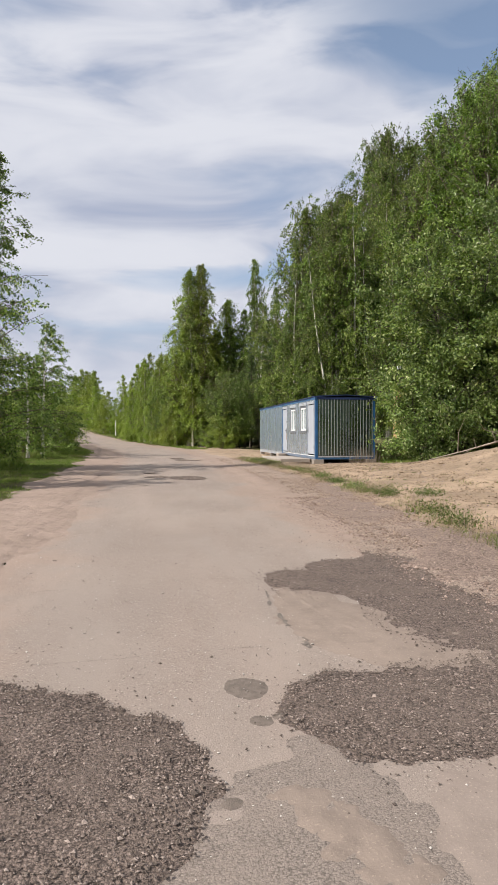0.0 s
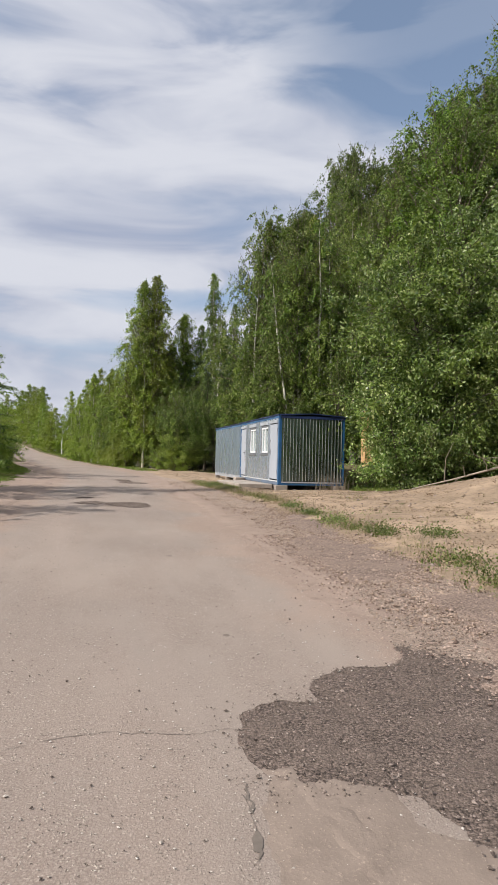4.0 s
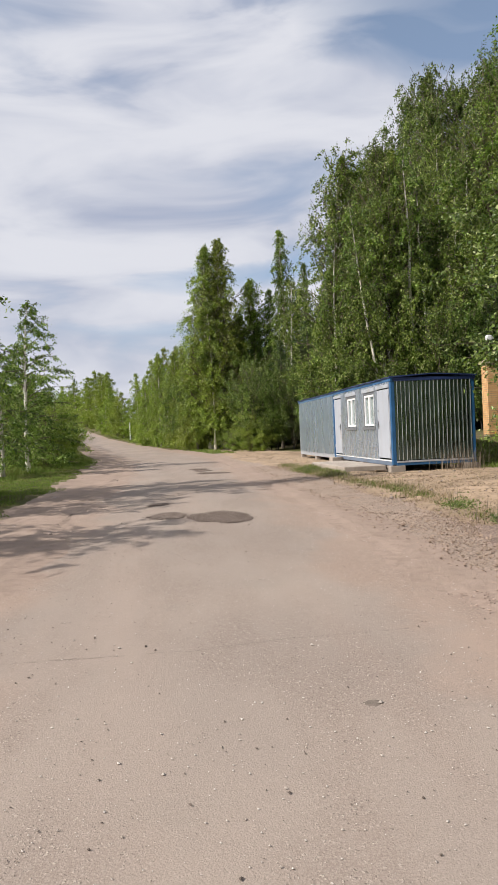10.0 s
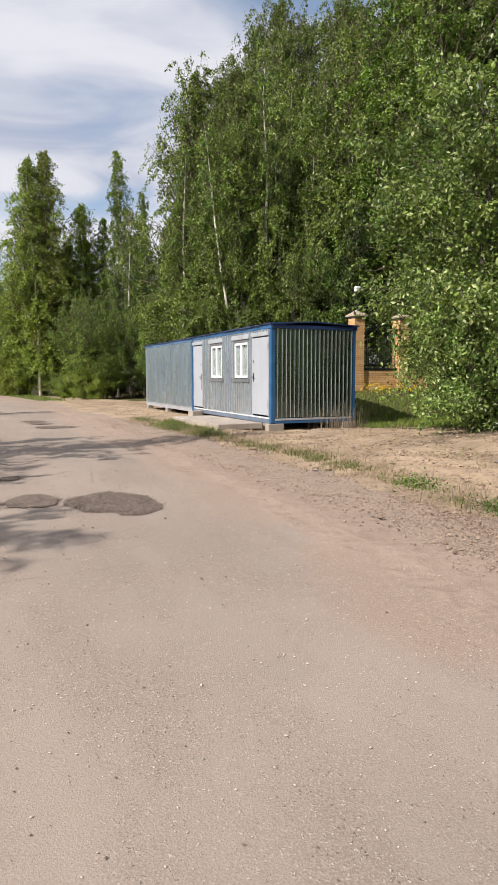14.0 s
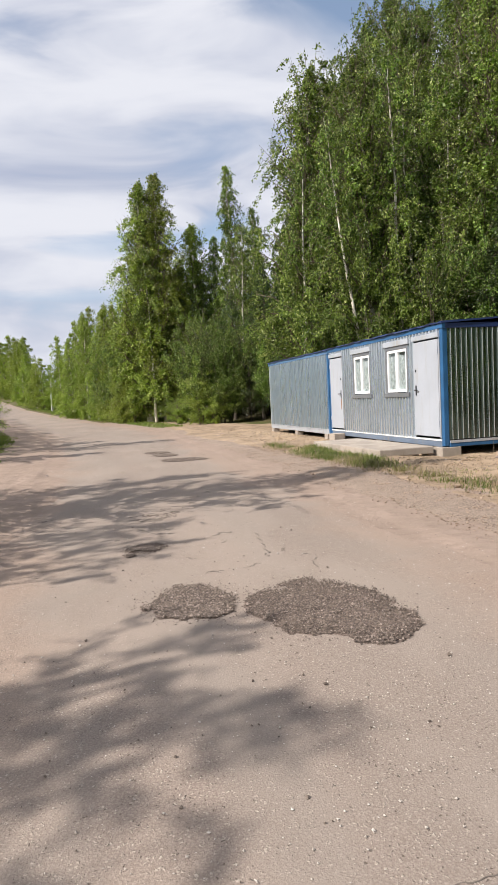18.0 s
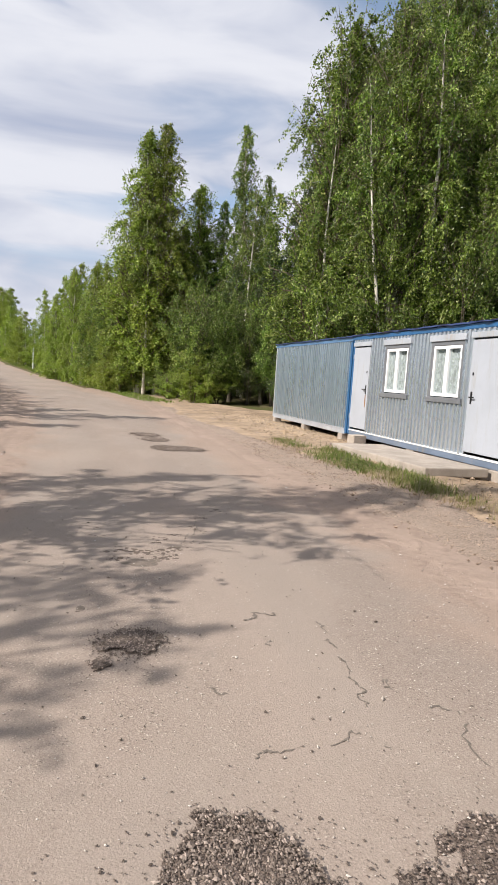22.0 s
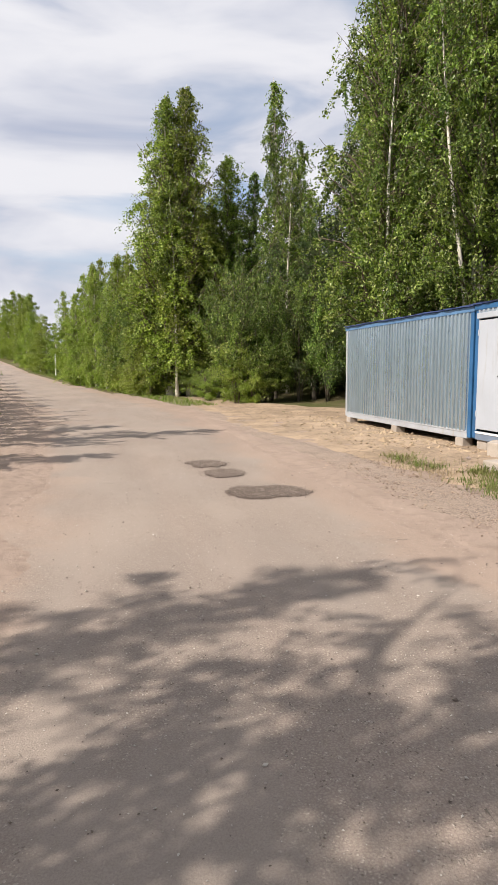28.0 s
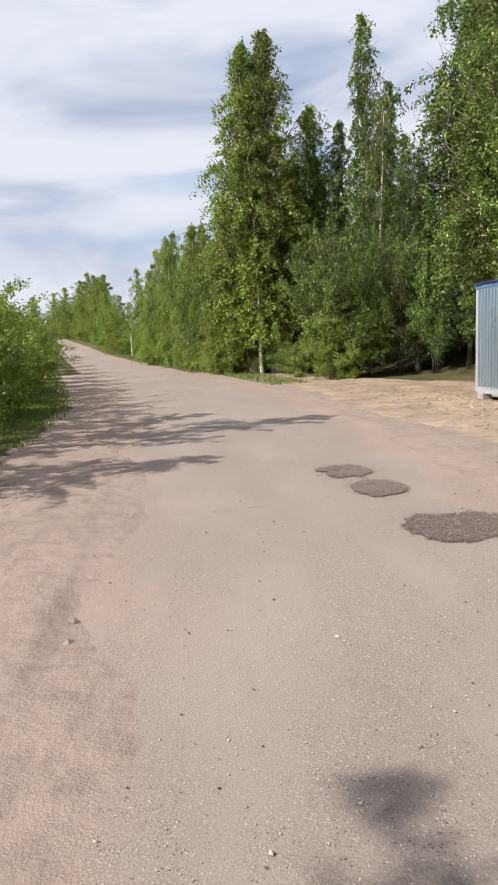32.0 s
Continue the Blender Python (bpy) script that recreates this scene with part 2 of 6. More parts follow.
def m_soil():
    m = Mat("grassy_soil", 0.95, spec=0.1)
    n1, n2, n3 = m.noise(0.5, 6, 0.6), m.noise(5, 5, 0.65), m.noise(60, 3, 0.7)
    base = m.mix(m.ramp(n1, 0.35, 0.65), (0.100, 0.110, 0.038, 1), (0.150, 0.125, 0.070, 1))
    base = m.mix(m.ramp(n2, 0.45, 0.7, 0, 0.7), base, (0.10, 0.075, 0.045, 1))
    base = m.mix(m.ramp(n3, 0.5, 0.7, 0, 0.5), base, (0.13, 0.17, 0.05, 1))
    return m.color(base).bump(m.math("ADD", n2, n3), 0.8, 0.05).m


def m_leaf(name, a, b, c, trans=0.35, rough=0.42):
    """Leaves: a colour for each leaf, with light passing through. Dark a deepens the shaded gaps, pale c paints sun
    glints.
    """
    m = Mat(name, rough, spec=0.4)
    r = m.geo.outputs["Random Per Island"]
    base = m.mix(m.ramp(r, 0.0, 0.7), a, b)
    # the top fifth of leaves turn pale: sun glints put into the colour
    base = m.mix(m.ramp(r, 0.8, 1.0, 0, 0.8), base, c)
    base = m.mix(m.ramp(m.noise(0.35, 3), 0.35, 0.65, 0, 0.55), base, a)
    hsv = m.t.nodes.new("ShaderNodeHueSaturation")
    m.link(base, hsv.inputs["Color"])
    m.link(m.ramp(m.info.outputs["Random"], 0, 1, 0.488, 0.508), hsv.inputs["Hue"])
    m.link(m.ramp(m.info.outputs["Random"], 0, 1, 0.82, 1.2), hsv.inputs["Value"])
    m.color(hsv.outputs[0])
    tr = m.t.nodes.new("ShaderNodeBsdfTranslucent")
    m.link(m.mix(1.0, hsv.outputs[0], (1.15, 1.3, 0.5, 1), "MULTIPLY"), tr.inputs["Color"])
    mx = m.t.nodes.new("ShaderNodeMixShader")
    mx.inputs[0].default_value = trans
    m.link(m.p.outputs[0], mx.inputs[1])
    m.link(tr.outputs[0], mx.inputs[2])
    m.link(mx.outputs[0], m.t.nodes["Material Output"].inputs["Surface"])
    return m.m


def m_birch():
    m = Mat("birch_bark", 0.7, spec=0.3)
    band = m.noise(1.0, 4, 0.65, m.coords((3, 3, 11), True), 0.4)
    knot = m.noise(1.0, 3, 0.6, m.coords((5, 5, 1.3), True))
    base = m.mix(m.ramp(m.noise(2.0, 4), 0.3, 0.7), (0.70, 0.66, 0.58, 1), (0.54, 0.49, 0.42, 1))
    base = m.mix(m.ramp(band, 0.58, 0.68), base, (0.06, 0.05, 0.045, 1))
    base = m.mix(m.ramp(knot, 0.63, 0.72), base, (0.035, 0.03, 0.026, 1))
    return m.color(base).bump(band, 0.5, 0.01).m


def m_bark(name, a, b):
    m = Mat(name, 0.9, spec=0.15)
    n = m.noise(1.0, 5, 0.65, m.coords((14, 14, 3), True))
    return m.color(m.mix(m.ramp(n, 0.35, 0.65), a, b)).bump(n, 0.7, 0.015).m


def m_plain(name, col, rough=0.5, metal=0.0, var=0.18, scale=3.0, bump=0.0, dirt=None):
    """Paint, concrete and the like: a colour with two scales of wear."""
    m = Mat(name, rough, metal)
    dark = tuple(x * (1 - var) for x in col[:3]) + (1,)
    base = m.mix(m.ramp(m.noise(scale, 5, 0.6), 0.3, 0.7), col, dark)
    base = m.mix(m.ramp(m.noise(scale * 18, 3, 0.65), 0.5, 0.75, 0, 0.5), base, dark)
    if dirt:
        base = m.mix(m.ramp(m.noise(1.0, 5, 0.65, m.coords((6, 6, 0.9))), 0.52, 0.75, 0, 0.8), base, dirt)
    m.color(base)
    if bump:
        m.bump(m.noise(scale * 20, 4, 0.65), 0.5, bump)
    return m.m


def m_zinc(name, a, b, c, metal, r0, r1):
    m = Mat(name, 0.3, metal)
    n1, n2 = m.noise(1.6, 3, 0.5, m.coords((1, 1, 0.35))), m.noise(1.0, 4, 0.5, m.coords((7, 7, 0.5)))
    base = m.mix(m.ramp(n1, 0.3, 0.7), a, b)
    base = m.mix(m.ramp(n2, 0.50, 0.75, 0, 0.10), base, c)
    # faint pale upright streaks: highlights on the sheet put into its colour
    n3 = m.noise(1.0, 2, 0.5, m.coords((11, 11, 0.25)))
    base = m.mix(m.ramp(n3, 0.56, 0.72, 0, 0.08), base, tuple(min(1, x * 1.5) for x in a[:3]) + (1,))
    m.rough(m.ramp(m.math("ADD", m.math("MULTIPLY", n1, 0.5), m.math("MULTIPLY", n3, 0.5)), 0.35, 0.65, r0 * 0.95, r1))
    return m.color(base).m


def m_brick():
    m = Mat("yellow_brick", 0.85, spec=0.25)
    r = m.geo.outputs["Random Per Island"]
    base = m.mix(r, (0.60, 0.34, 0.155, 1), (0.70, 0.46, 0.235, 1))
    base = m.mix(m.ramp(m.noise(40, 4, 0.65), 0.45, 0.7, 0, 0.5), base, (0.48, 0.26, 0.12, 1))
    return m.color(base).bump(m.noise(60, 4, 0.65), 0.5, 0.004).m


def m_stone(name, a, b):
    m = Mat(name, 0.85, spec=0.3)
    r = m.geo.outputs["Random Per Island"]
    base = m.mix(r, a, b)
    return m.color(m.mix(m.ramp(m.noise(150, 3), 0.4, 0.7, 0, 0.4), base, a)).m


def m_water():
    m = Mat("lake_water", 0.08, spec=0.5)
    m.color((0.02, 0.03, 0.035, 1))
    return m.bump(m.noise(1.0, 4, 0.6, m.coords((1.2, 3.5, 1))), 0.25, 0.05).m


def m_glass():
    m = Mat("window_glass", 0.03, spec=0.6)
    gl = m.t.nodes.new("ShaderNodeBsdfGlossy")
    gl.inputs["Roughness"].default_value = 0.03
    tr = m.t.nodes.new("ShaderNodeBsdfTransparent")
    tr.inputs["Color"].default_value = (0.85, 0.9, 0.9, 1)
    fr = m.t.nodes.new("ShaderNodeLayerWeight")
    fr.inputs["Blend"].default_value = 0.25
    mx = m.t.nodes.new("ShaderNodeMixShader")
    m.link(m.ramp(fr.outputs["Facing"], 0.1, 1.0, 0.03, 0.30), mx.inputs[0])
    m.link(tr.outputs[0], mx.inputs[1])
    m.link(gl.outputs[0], mx.inputs[2])
    m.link(mx.outputs[0], m.t.nodes["Material Output"].inputs["Surface"])
    return m.m


def m_grass(name, a, b, c):
    m = Mat(name, 0.7, spec=0.25)
    r = m.geo.outputs["Random Per Island"]
    base = m.mix(r, a, b)
    base = m.mix(m.ramp(m.noise(1.1, 4), 0.48, 0.68, 0, 0.8), base, c)
    m.color(base)
    tr = m.t.nodes.new("ShaderNodeBsdfTranslucent")
    m.link(base, tr.inputs["Color"])
    mx = m.t.nodes.new("ShaderNodeMixShader")
    mx.inputs[0].default_value = 0.3
    m.link(m.p.outputs[0], mx.inputs[1])
    m.link(tr.outputs[0], mx.inputs[2])
    m.link(mx.outputs[0], m.t.nodes["Material Output"].inputs["Surface"])
    return m.m


ROAD = m_road()
PATCH = m_patch("gravel_asphalt_patch", (0.040, 0.030, 0.025, 1), (0.36, 0.275, 0.230, 1), (0.20, 0.153, 0.127, 1), 0.022, 75)
GRAVEL = m_patch("roadside_gravel", (0.19, 0.142, 0.113, 1), (0.50, 0.392, 0.318, 1), (0.37, 0.285, 0.228, 1), 0.018, 60)
BROWNGRAVEL = m_patch("brown_gravel", (0.105, 0.072, 0.058, 1), (0.46, 0.345, 0.280, 1), (0.31, 0.232, 0.186, 1), 0.024, 48)
SAND = m_sand("pink_sand", (0.288, 0.220, 0.180, 1), (0.328, 0.251, 0.207, 1), (0.212, 0.157, 0.127, 1), 0.04)
BANK = m_sand("yellow_sand", (0.41, 0.305, 0.215, 1), (0.275, 0.205, 0.145, 1), (0.13, 0.098, 0.070, 1), 0.05)
SOIL = m_soil()
# leaf colours: first darkened for shaded gaps, third paled for painted glints
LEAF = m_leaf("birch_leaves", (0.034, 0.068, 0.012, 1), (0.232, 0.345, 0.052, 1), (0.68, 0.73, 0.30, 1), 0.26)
# brighter copy of the birch leaves: sunlight on tall crowns put into colour
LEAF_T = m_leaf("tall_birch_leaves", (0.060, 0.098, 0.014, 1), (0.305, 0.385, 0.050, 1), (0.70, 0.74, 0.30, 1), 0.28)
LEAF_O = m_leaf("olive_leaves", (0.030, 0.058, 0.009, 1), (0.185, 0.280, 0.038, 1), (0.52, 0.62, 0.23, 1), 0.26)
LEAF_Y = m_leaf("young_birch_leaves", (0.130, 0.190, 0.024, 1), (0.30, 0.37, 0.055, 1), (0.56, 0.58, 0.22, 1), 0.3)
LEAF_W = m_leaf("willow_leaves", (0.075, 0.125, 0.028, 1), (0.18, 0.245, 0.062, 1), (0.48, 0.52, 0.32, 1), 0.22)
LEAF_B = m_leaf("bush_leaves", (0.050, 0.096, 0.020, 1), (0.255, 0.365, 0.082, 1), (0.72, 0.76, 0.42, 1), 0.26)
LEAF_D = m_leaf("dark_leaves", (0.025, 0.045, 0.012, 1), (0.06, 0.095, 0.022, 1), (0.15, 0.19, 0.08, 1), 0.2)
BIRCH = m_birch()
TWIG = m_bark("twig_bark", (0.10, 0.075, 0.055, 1), (0.20, 0.16, 0.12, 1))
DARKBARK = m_bark("dark_bark", (0.05, 0.042, 0.034, 1), (0.12, 0.10, 0.08, 1))
DEADWOOD = m_bark("dead_wood", (0.26, 0.215, 0.17, 1), (0.38, 0.32, 0.26, 1))
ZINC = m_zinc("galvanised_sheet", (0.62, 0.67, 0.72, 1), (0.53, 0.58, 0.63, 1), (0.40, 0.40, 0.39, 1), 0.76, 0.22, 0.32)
# end wall zinc, darkened in colour for the reflection of the woods
DARKREFLECT = m_zinc("dark_reflection_sheet", (0.215, 0.275, 0.262, 1), (0.16, 0.208, 0.198, 1), (0.20, 0.21, 0.195, 1), 0.92, 0.22, 0.34)
# pale colour standing in for the glints along the ribs
RIBGLINT = m_zinc("painted_rib_glints", (0.86, 0.90, 0.92, 1), (0.74, 0.79, 0.81, 1), (0.62, 0.63, 0.62, 1), 0.55, 0.3, 0.42)
FARZINC = m_zinc("weathered_zinc_sheet", (0.54, 0.625, 0.69, 1), (0.45, 0.53, 0.59, 1), (0.36, 0.38, 0.38, 1), 0.82, 0.24, 0.36)
BLUE = m_plain("blue_paint", (0.026, 0.115, 0.27, 1), 0.4, 0.0, 0.3, 2.0)
PALEBLUE = m_plain("faded_blue_paint", (0.11, 0.23, 0.42, 1), 0.4, 0.2, 0.25, 2.0)
BEAM = m_plain("pale_blue_beam_paint", (0.20, 0.25, 0.34, 1), 0.45, 0.2, 0.2, 2.0, dirt=(0.30, 0.27, 0.23, 1))
# dark blue of the roof; on the fascia it is shade put into colour
ROOF_SHADEBLUE = m_plain("roof_blue_and_shaded_fascia", (0.02, 0.04, 0.13, 1), 0.45, 0.0, 0.3, 2.0)
WHITE = m_plain("white_plastic", (0.80, 0.81, 0.82, 1), 0.35, 0.0, 0.06, 2.0)
DOORGREY = m_plain("pale_grey_door_paint", (0.40, 0.425, 0.475, 1), 0.5, 0.0, 0.10, 1.2, dirt=(0.32, 0.31, 0.30, 1))
FLASH = m_plain("pale_metal_flashing", (0.50, 0.53, 0.58, 1), 0.4, 0.3, 0.15, 2.0, dirt=(0.42, 0.38, 0.33, 1))
TRIM = m_plain("grey_window_trim", (0.23, 0.24, 0.26, 1), 0.45, 0.4, 0.2, 3.0)
STEEL = m_plain("dark_steel", (0.05, 0.05, 0.055, 1), 0.4, 0.8, 0.3, 8.0)
RUST = m_plain("rust_stain", (0.30, 0.15, 0.06, 1), 0.85, 0.0, 0.4, 9.0)
CONC = m_plain("weathered_concrete", (0.40, 0.345, 0.295, 1), 0.9, 0.0, 0.3, 2.5, 0.006, (0.27, 0.23, 0.19, 1))
DARKIN = m_plain("dim_interior", (0.10, 0.10, 0.10, 1), 0.9)
CURTAIN = m_plain("lace_curtain", (0.58, 0.58, 0.59, 1), 0.9, 0.0, 0.5, 14.0)
BRICK = m_brick()
MORTAR = m_plain("mortar", (0.38, 0.32, 0.25, 1), 0.95, 0.0, 0.2, 12.0)
CAP = m_plain("pillar_cap_sheet", (0.42, 0.34, 0.27, 1), 0.7, 0.0, 0.2, 5.0)
IRON = m_plain("black_iron", (0.02, 0.02, 0.022, 1), 0.5, 0.5, 0.2, 8.0)
WATER = m_water()
GLASS = m_glass()
GRASS = m_grass("verge_grass", (0.095, 0.16, 0.024, 1), (0.20, 0.265, 0.05, 1), (0.26, 0.24, 0.09, 1))
DRY = m_grass("dry_grass", (0.36, 0.28, 0.17, 1), (0.28, 0.21, 0.12, 1), (0.20, 0.20, 0.08, 1))
DANDY = m_grass("yellow_flowers", (0.75, 0.50, 0.02, 1), (0.85, 0.62, 0.04, 1), (0.6, 0.5, 0.05, 1))
PALE = m_stone("pale_grit", (0.34, 0.295, 0.255, 1), (0.56, 0.52, 0.475, 1))
DARKS = m_stone("dark_grit", (0.085, 0.066, 0.056, 1), (0.17, 0.135, 0.112, 1))
GRIT = m_stone("grey_pink_grit", (0.15, 0.12, 0.105, 1), (0.42, 0.34, 0.30, 1))
BROWNGRIT = m_stone("brown_grit", (0.15, 0.105, 0.078, 1), (0.42, 0.318, 0.245, 1))


# ---- geometry helpers ----
def mesh_np(name, verts, faces, smooth=False):
    """A mesh from arrays: faces all of one size."""
    me = bpy.data.meshes.new(name)
    verts, faces = np.asarray(verts, np.float32), np.asarray(faces, np.int32)
    k = faces.shape[1]
    me.vertices.add(len(verts))
    me.vertices.foreach_set("co", verts.ravel())
    me.loops.add(faces.size)
    me.loops.foreach_set("vertex_index", faces.ravel())
    me.polygons.add(len(faces))
    me.polygons.foreach_set("loop_start", np.arange(0, faces.size, k, dtype=np.int32))
    me.polygons.foreach_set("use_smooth", np.full(len(faces), smooth, bool))
    me.update(calc_edges=True)
    return me


def part_np(name, verts, faces, mat, parent=None, label="", smooth=False):
    me = mesh_np(name, verts, faces, smooth)
    me.materials.append(mat)
    ob = new(name, me)
    ob.parent = parent
    return tagged(ob, label)


def part(name, bm, mat, parent=None, label="", smooth=False):
    """Links a bmesh as one mesh object under a thing or a part."""
    me = bpy.data.meshes.new(name)
    bm.normal_update()
    if smooth:
        for f in bm.faces:
            f.smooth = True
    bm.to_mesh(me)
    bm.free()
    me.materials.append(mat)
    ob = new(name, me)
    ob.parent = parent
    return tagged(ob, label)


def box(x0, x1, y0, y1, z0, z1, bevel=0.0, bm=None):
    one = bmesh.new()
    bmesh.ops.create_cube(one, size=1)
    for v in one.verts:
        v.co = Vector(((x0 + x1) / 2 + v.co.x * (x1 - x0), (y0 + y1) / 2 + v.co.y * (y1 - y0), (z0 + z1) / 2 + v.co.z * (z1 - z0)))
    if bevel:
        bmesh.ops.bevel(one, geom=one.edges[:], offset=bevel, segments=2, affect="EDGES", profile=0.5)
    if bm is None:
        return one
    me = bpy.data.meshes.new("tmp")
    one.to_mesh(me)
    one.free()
    bm.from_mesh(me)
    bpy.data.meshes.remove(me)
    return bm


def hashed(ix, iy, seed):
    h = (ix.astype(np.int64) * 374761393 + iy.astype(np.int64) * 668265263 + seed * 974711) & 0x7FFFFFFF
    h = ((h ^ (h >> 13)) * 1274126177) & 0x7FFFFFFF
    return ((h ^ (h >> 16)) & 0xFFFF) / 65535.0


def vnoise(x, y, scale=1.0, seed=0, octaves=3):
    """Smooth value noise, -1 to 1."""
    x, y = np.asarray(x, float) * scale, np.asarray(y, float) * scale
    out, amp, tot = 0.0, 1.0, 0.0
    for o in range(octaves):
        ix, iy = np.floor(x), np.floor(y)
        fx, fy = x - ix, y - iy
        fx, fy = fx * fx * (3 - 2 * fx), fy * fy * (3 - 2 * fy)
        a, b = hashed(ix, iy, seed + o), hashed(ix + 1, iy, seed + o)
        c, d = hashed(ix, iy + 1, seed + o), hashed(ix + 1, iy + 1, seed + o)
        out = out + amp * ((a * (1 - fx) + b * fx) * (1 - fy) + (c * (1 - fx) + d * fx) * fy)
        tot, amp, x, y = tot + amp, amp * 0.5, x * 2.03 + 11.7, y * 2.03 + 5.3
    return 2 * out / tot - 1


def sstep(v, lo, hi):
    t = np.clip((np.asarray(v, float) - lo) / (hi - lo), 0, 1)
    return t * t * (3 - 2 * t)


# ---- the lie of the land ----
LAKE_Z = -1.1


def road_z(y):
    return np.interp(y, (-80, 0, 6, 18, 36, 54, 70, 89, 110, 140, 400), (-0.15, -0.02, 0.0, 0.15, 0.18, 0.25, 0.6, 1.3, 2.5, 4.2, 6.0))


def road_left(y):
    return np.interp(y, (-80, 24, 31, 35, 40, 47, 59, 79, 110, 140, 400), (-2.75, -2.65, -2.85, -3.15, -3.6, -4.9, -7.3, -11.5, -18.2, -25.5, -90))


def road_right(y):
    return np.interp(y, (-80, 30, 41, 51, 62, 76, 105, 140, 400), (1.25, 1.2, 1.0, -0.3, -2.5, -6.0, -13.0, -22.0, -86))


def ground_z(x, y):
    x, y = np.asarray(x, float), np.asarray(y, float)
    l, r, z = road_left(y), road_right(y), road_z(y)
    off_r, off_l = x - r, l - x
    z = z + 0.10 * sstep(off_r, 1.2, 3.0) * (1 - sstep(y, 19, 23)) + 0.03 * vnoise(x, y, 0.7, 3) * sstep(off_r, 1.0, 2.5)
    # sand mound beside the willows, and the rise to the brick fence
    z = z + 1.15 * np.exp(-(((x - 9.6) / 2.9) ** 2 + ((y - 15.0) / 4.2) ** 2)) * (1 + 0.12 * vnoise(x, y, 1.3, 8))
    z = z + 0.85 * sstep(x, 7.6, 10.5) * sstep(y, 25.0, 29.5) * (1 - sstep(y, 60, 75))
    z = z + 0.30 * sstep(off_r, 5.5, 9) * sstep(y, 37, 43) + 0.05 * vnoise(x, y, 0.35, 5) * sstep(off_r, 2.5, 6)
    z = z - 0.07 * sstep(x, 4.2, 4.9) * (1 - sstep(x, 7.4, 8.2)) * sstep(y, 23.4, 24.6) * (1 - sstep(y, 37.2, 38.5))
    # left: a flat verge, then down to the lake
    z = z + 0.06 * vnoise(x, y, 0.8, 21) * sstep(off_l, 0.8, 1.6) + 0.05 * sstep(off_l, 0.9, 1.8)
    shore = 4.6 + 0.8 * vnoise(y, y * 0, 0.13, 9) + np.interp(y, (-80, 30, 50, 120, 400), (0, 0, 3, 8, 20))
    z = np.where(off_l > shore, z - (z + 2.6) * sstep(off_l, shore, shore + 5.5), z)
    z = z + 5.0 * sstep(-x, 165, 210)
    return z


def axis(lo, hi, near_lo, near_hi, step, grow=1.18):
    a = list(np.arange(near_lo, near_hi + 1e-6, step))
    d = step
    while a[-1] < hi:
        d *= grow
        a.append(min(a[-1] + d, hi))
    d = step
    while a[0] > lo:
        d *= grow
        a.insert(0, max(a[0] - d, lo))
    return np.array(a)


def grid_faces(nx, ny):
    i = np.arange((nx - 1) * (ny - 1))
    r, c = i // (nx - 1), i % (nx - 1)
    a = r * nx + c
    return np.stack([a, a + 1, a + 1 + nx, a + nx], 1)


gx, gy = axis(-1500, 1500, -12, 16, 0.25), axis(-1500, 1800, -4, 60, 0.3)
GX, GY = np.meshgrid(gx, gy)
GZ = ground_z(GX, GY)
on_road = sstep(GX, road_left(GY) - 0.15, road_left(GY) + 0.2) * (1 - sstep(GX, road_right(GY) - 0.2, road_right(GY) + 0.15))
GZ = GZ - 0.06 * on_road
ground = part_np("ground", np.stack([GX, GY, GZ], -1).reshape(-1, 3), grid_faces(len(gx), len(gy)), SOIL, smooth=True)
tagged(ground, "grassy brown soil sloping from the road to the lake", "ground", kind="structure")

# road: a ribbon with uneven edges
ry, ru = axis(-80, 300, -2, 70, 0.25, 1.1), np.linspace(0, 1, 33)
RU, RY = np.meshgrid(ru, ry)
wob = 0.16
RL = road_left(RY) + wob * vnoise(RY, RY * 0, 0.9, 31)
RR = road_right(RY) + wob * vnoise(RY, RY * 0, 0.8, 47)
RX = RL + (RR - RL) * RU
RZ = road_z(RY) + 0.02 * (1 - (2 * RU - 1) ** 2) + 0.012 * vnoise(RX, RY, 0.6, 12) - 0.012
road = part_np("road", np.stack([RX, RY, RZ], -1).reshape(-1, 3), grid_faces(33, len(ry)), ROAD, smooth=True)
uvs = road.data.uv_layers.new(name="UVMap")
idx = np.zeros(len(road.data.loops), np.int32)
road.data.loops.foreach_get("vertex_index", idx)
uvs.data.foreach_set("uv", np.stack([RU.ravel()[idx], RY.ravel()[idx] / 10], 1).astype(np.float32).ravel())
tagged(road, "worn asphalt road covered with pinkish dust", "road", kind="structure")


def road_top(x, y):
    l, r = road_left(y), road_right(y)
    u = np.clip((x - l) / (r - l), 0, 1)
    inside = road_z(y) + 0.02 * (1 - (2 * u - 1) ** 2) + 0.012 * vnoise(x, y, 0.6, 12) - 0.012
    return np.where((x > l) & (x < r), inside, ground_z(x, y))


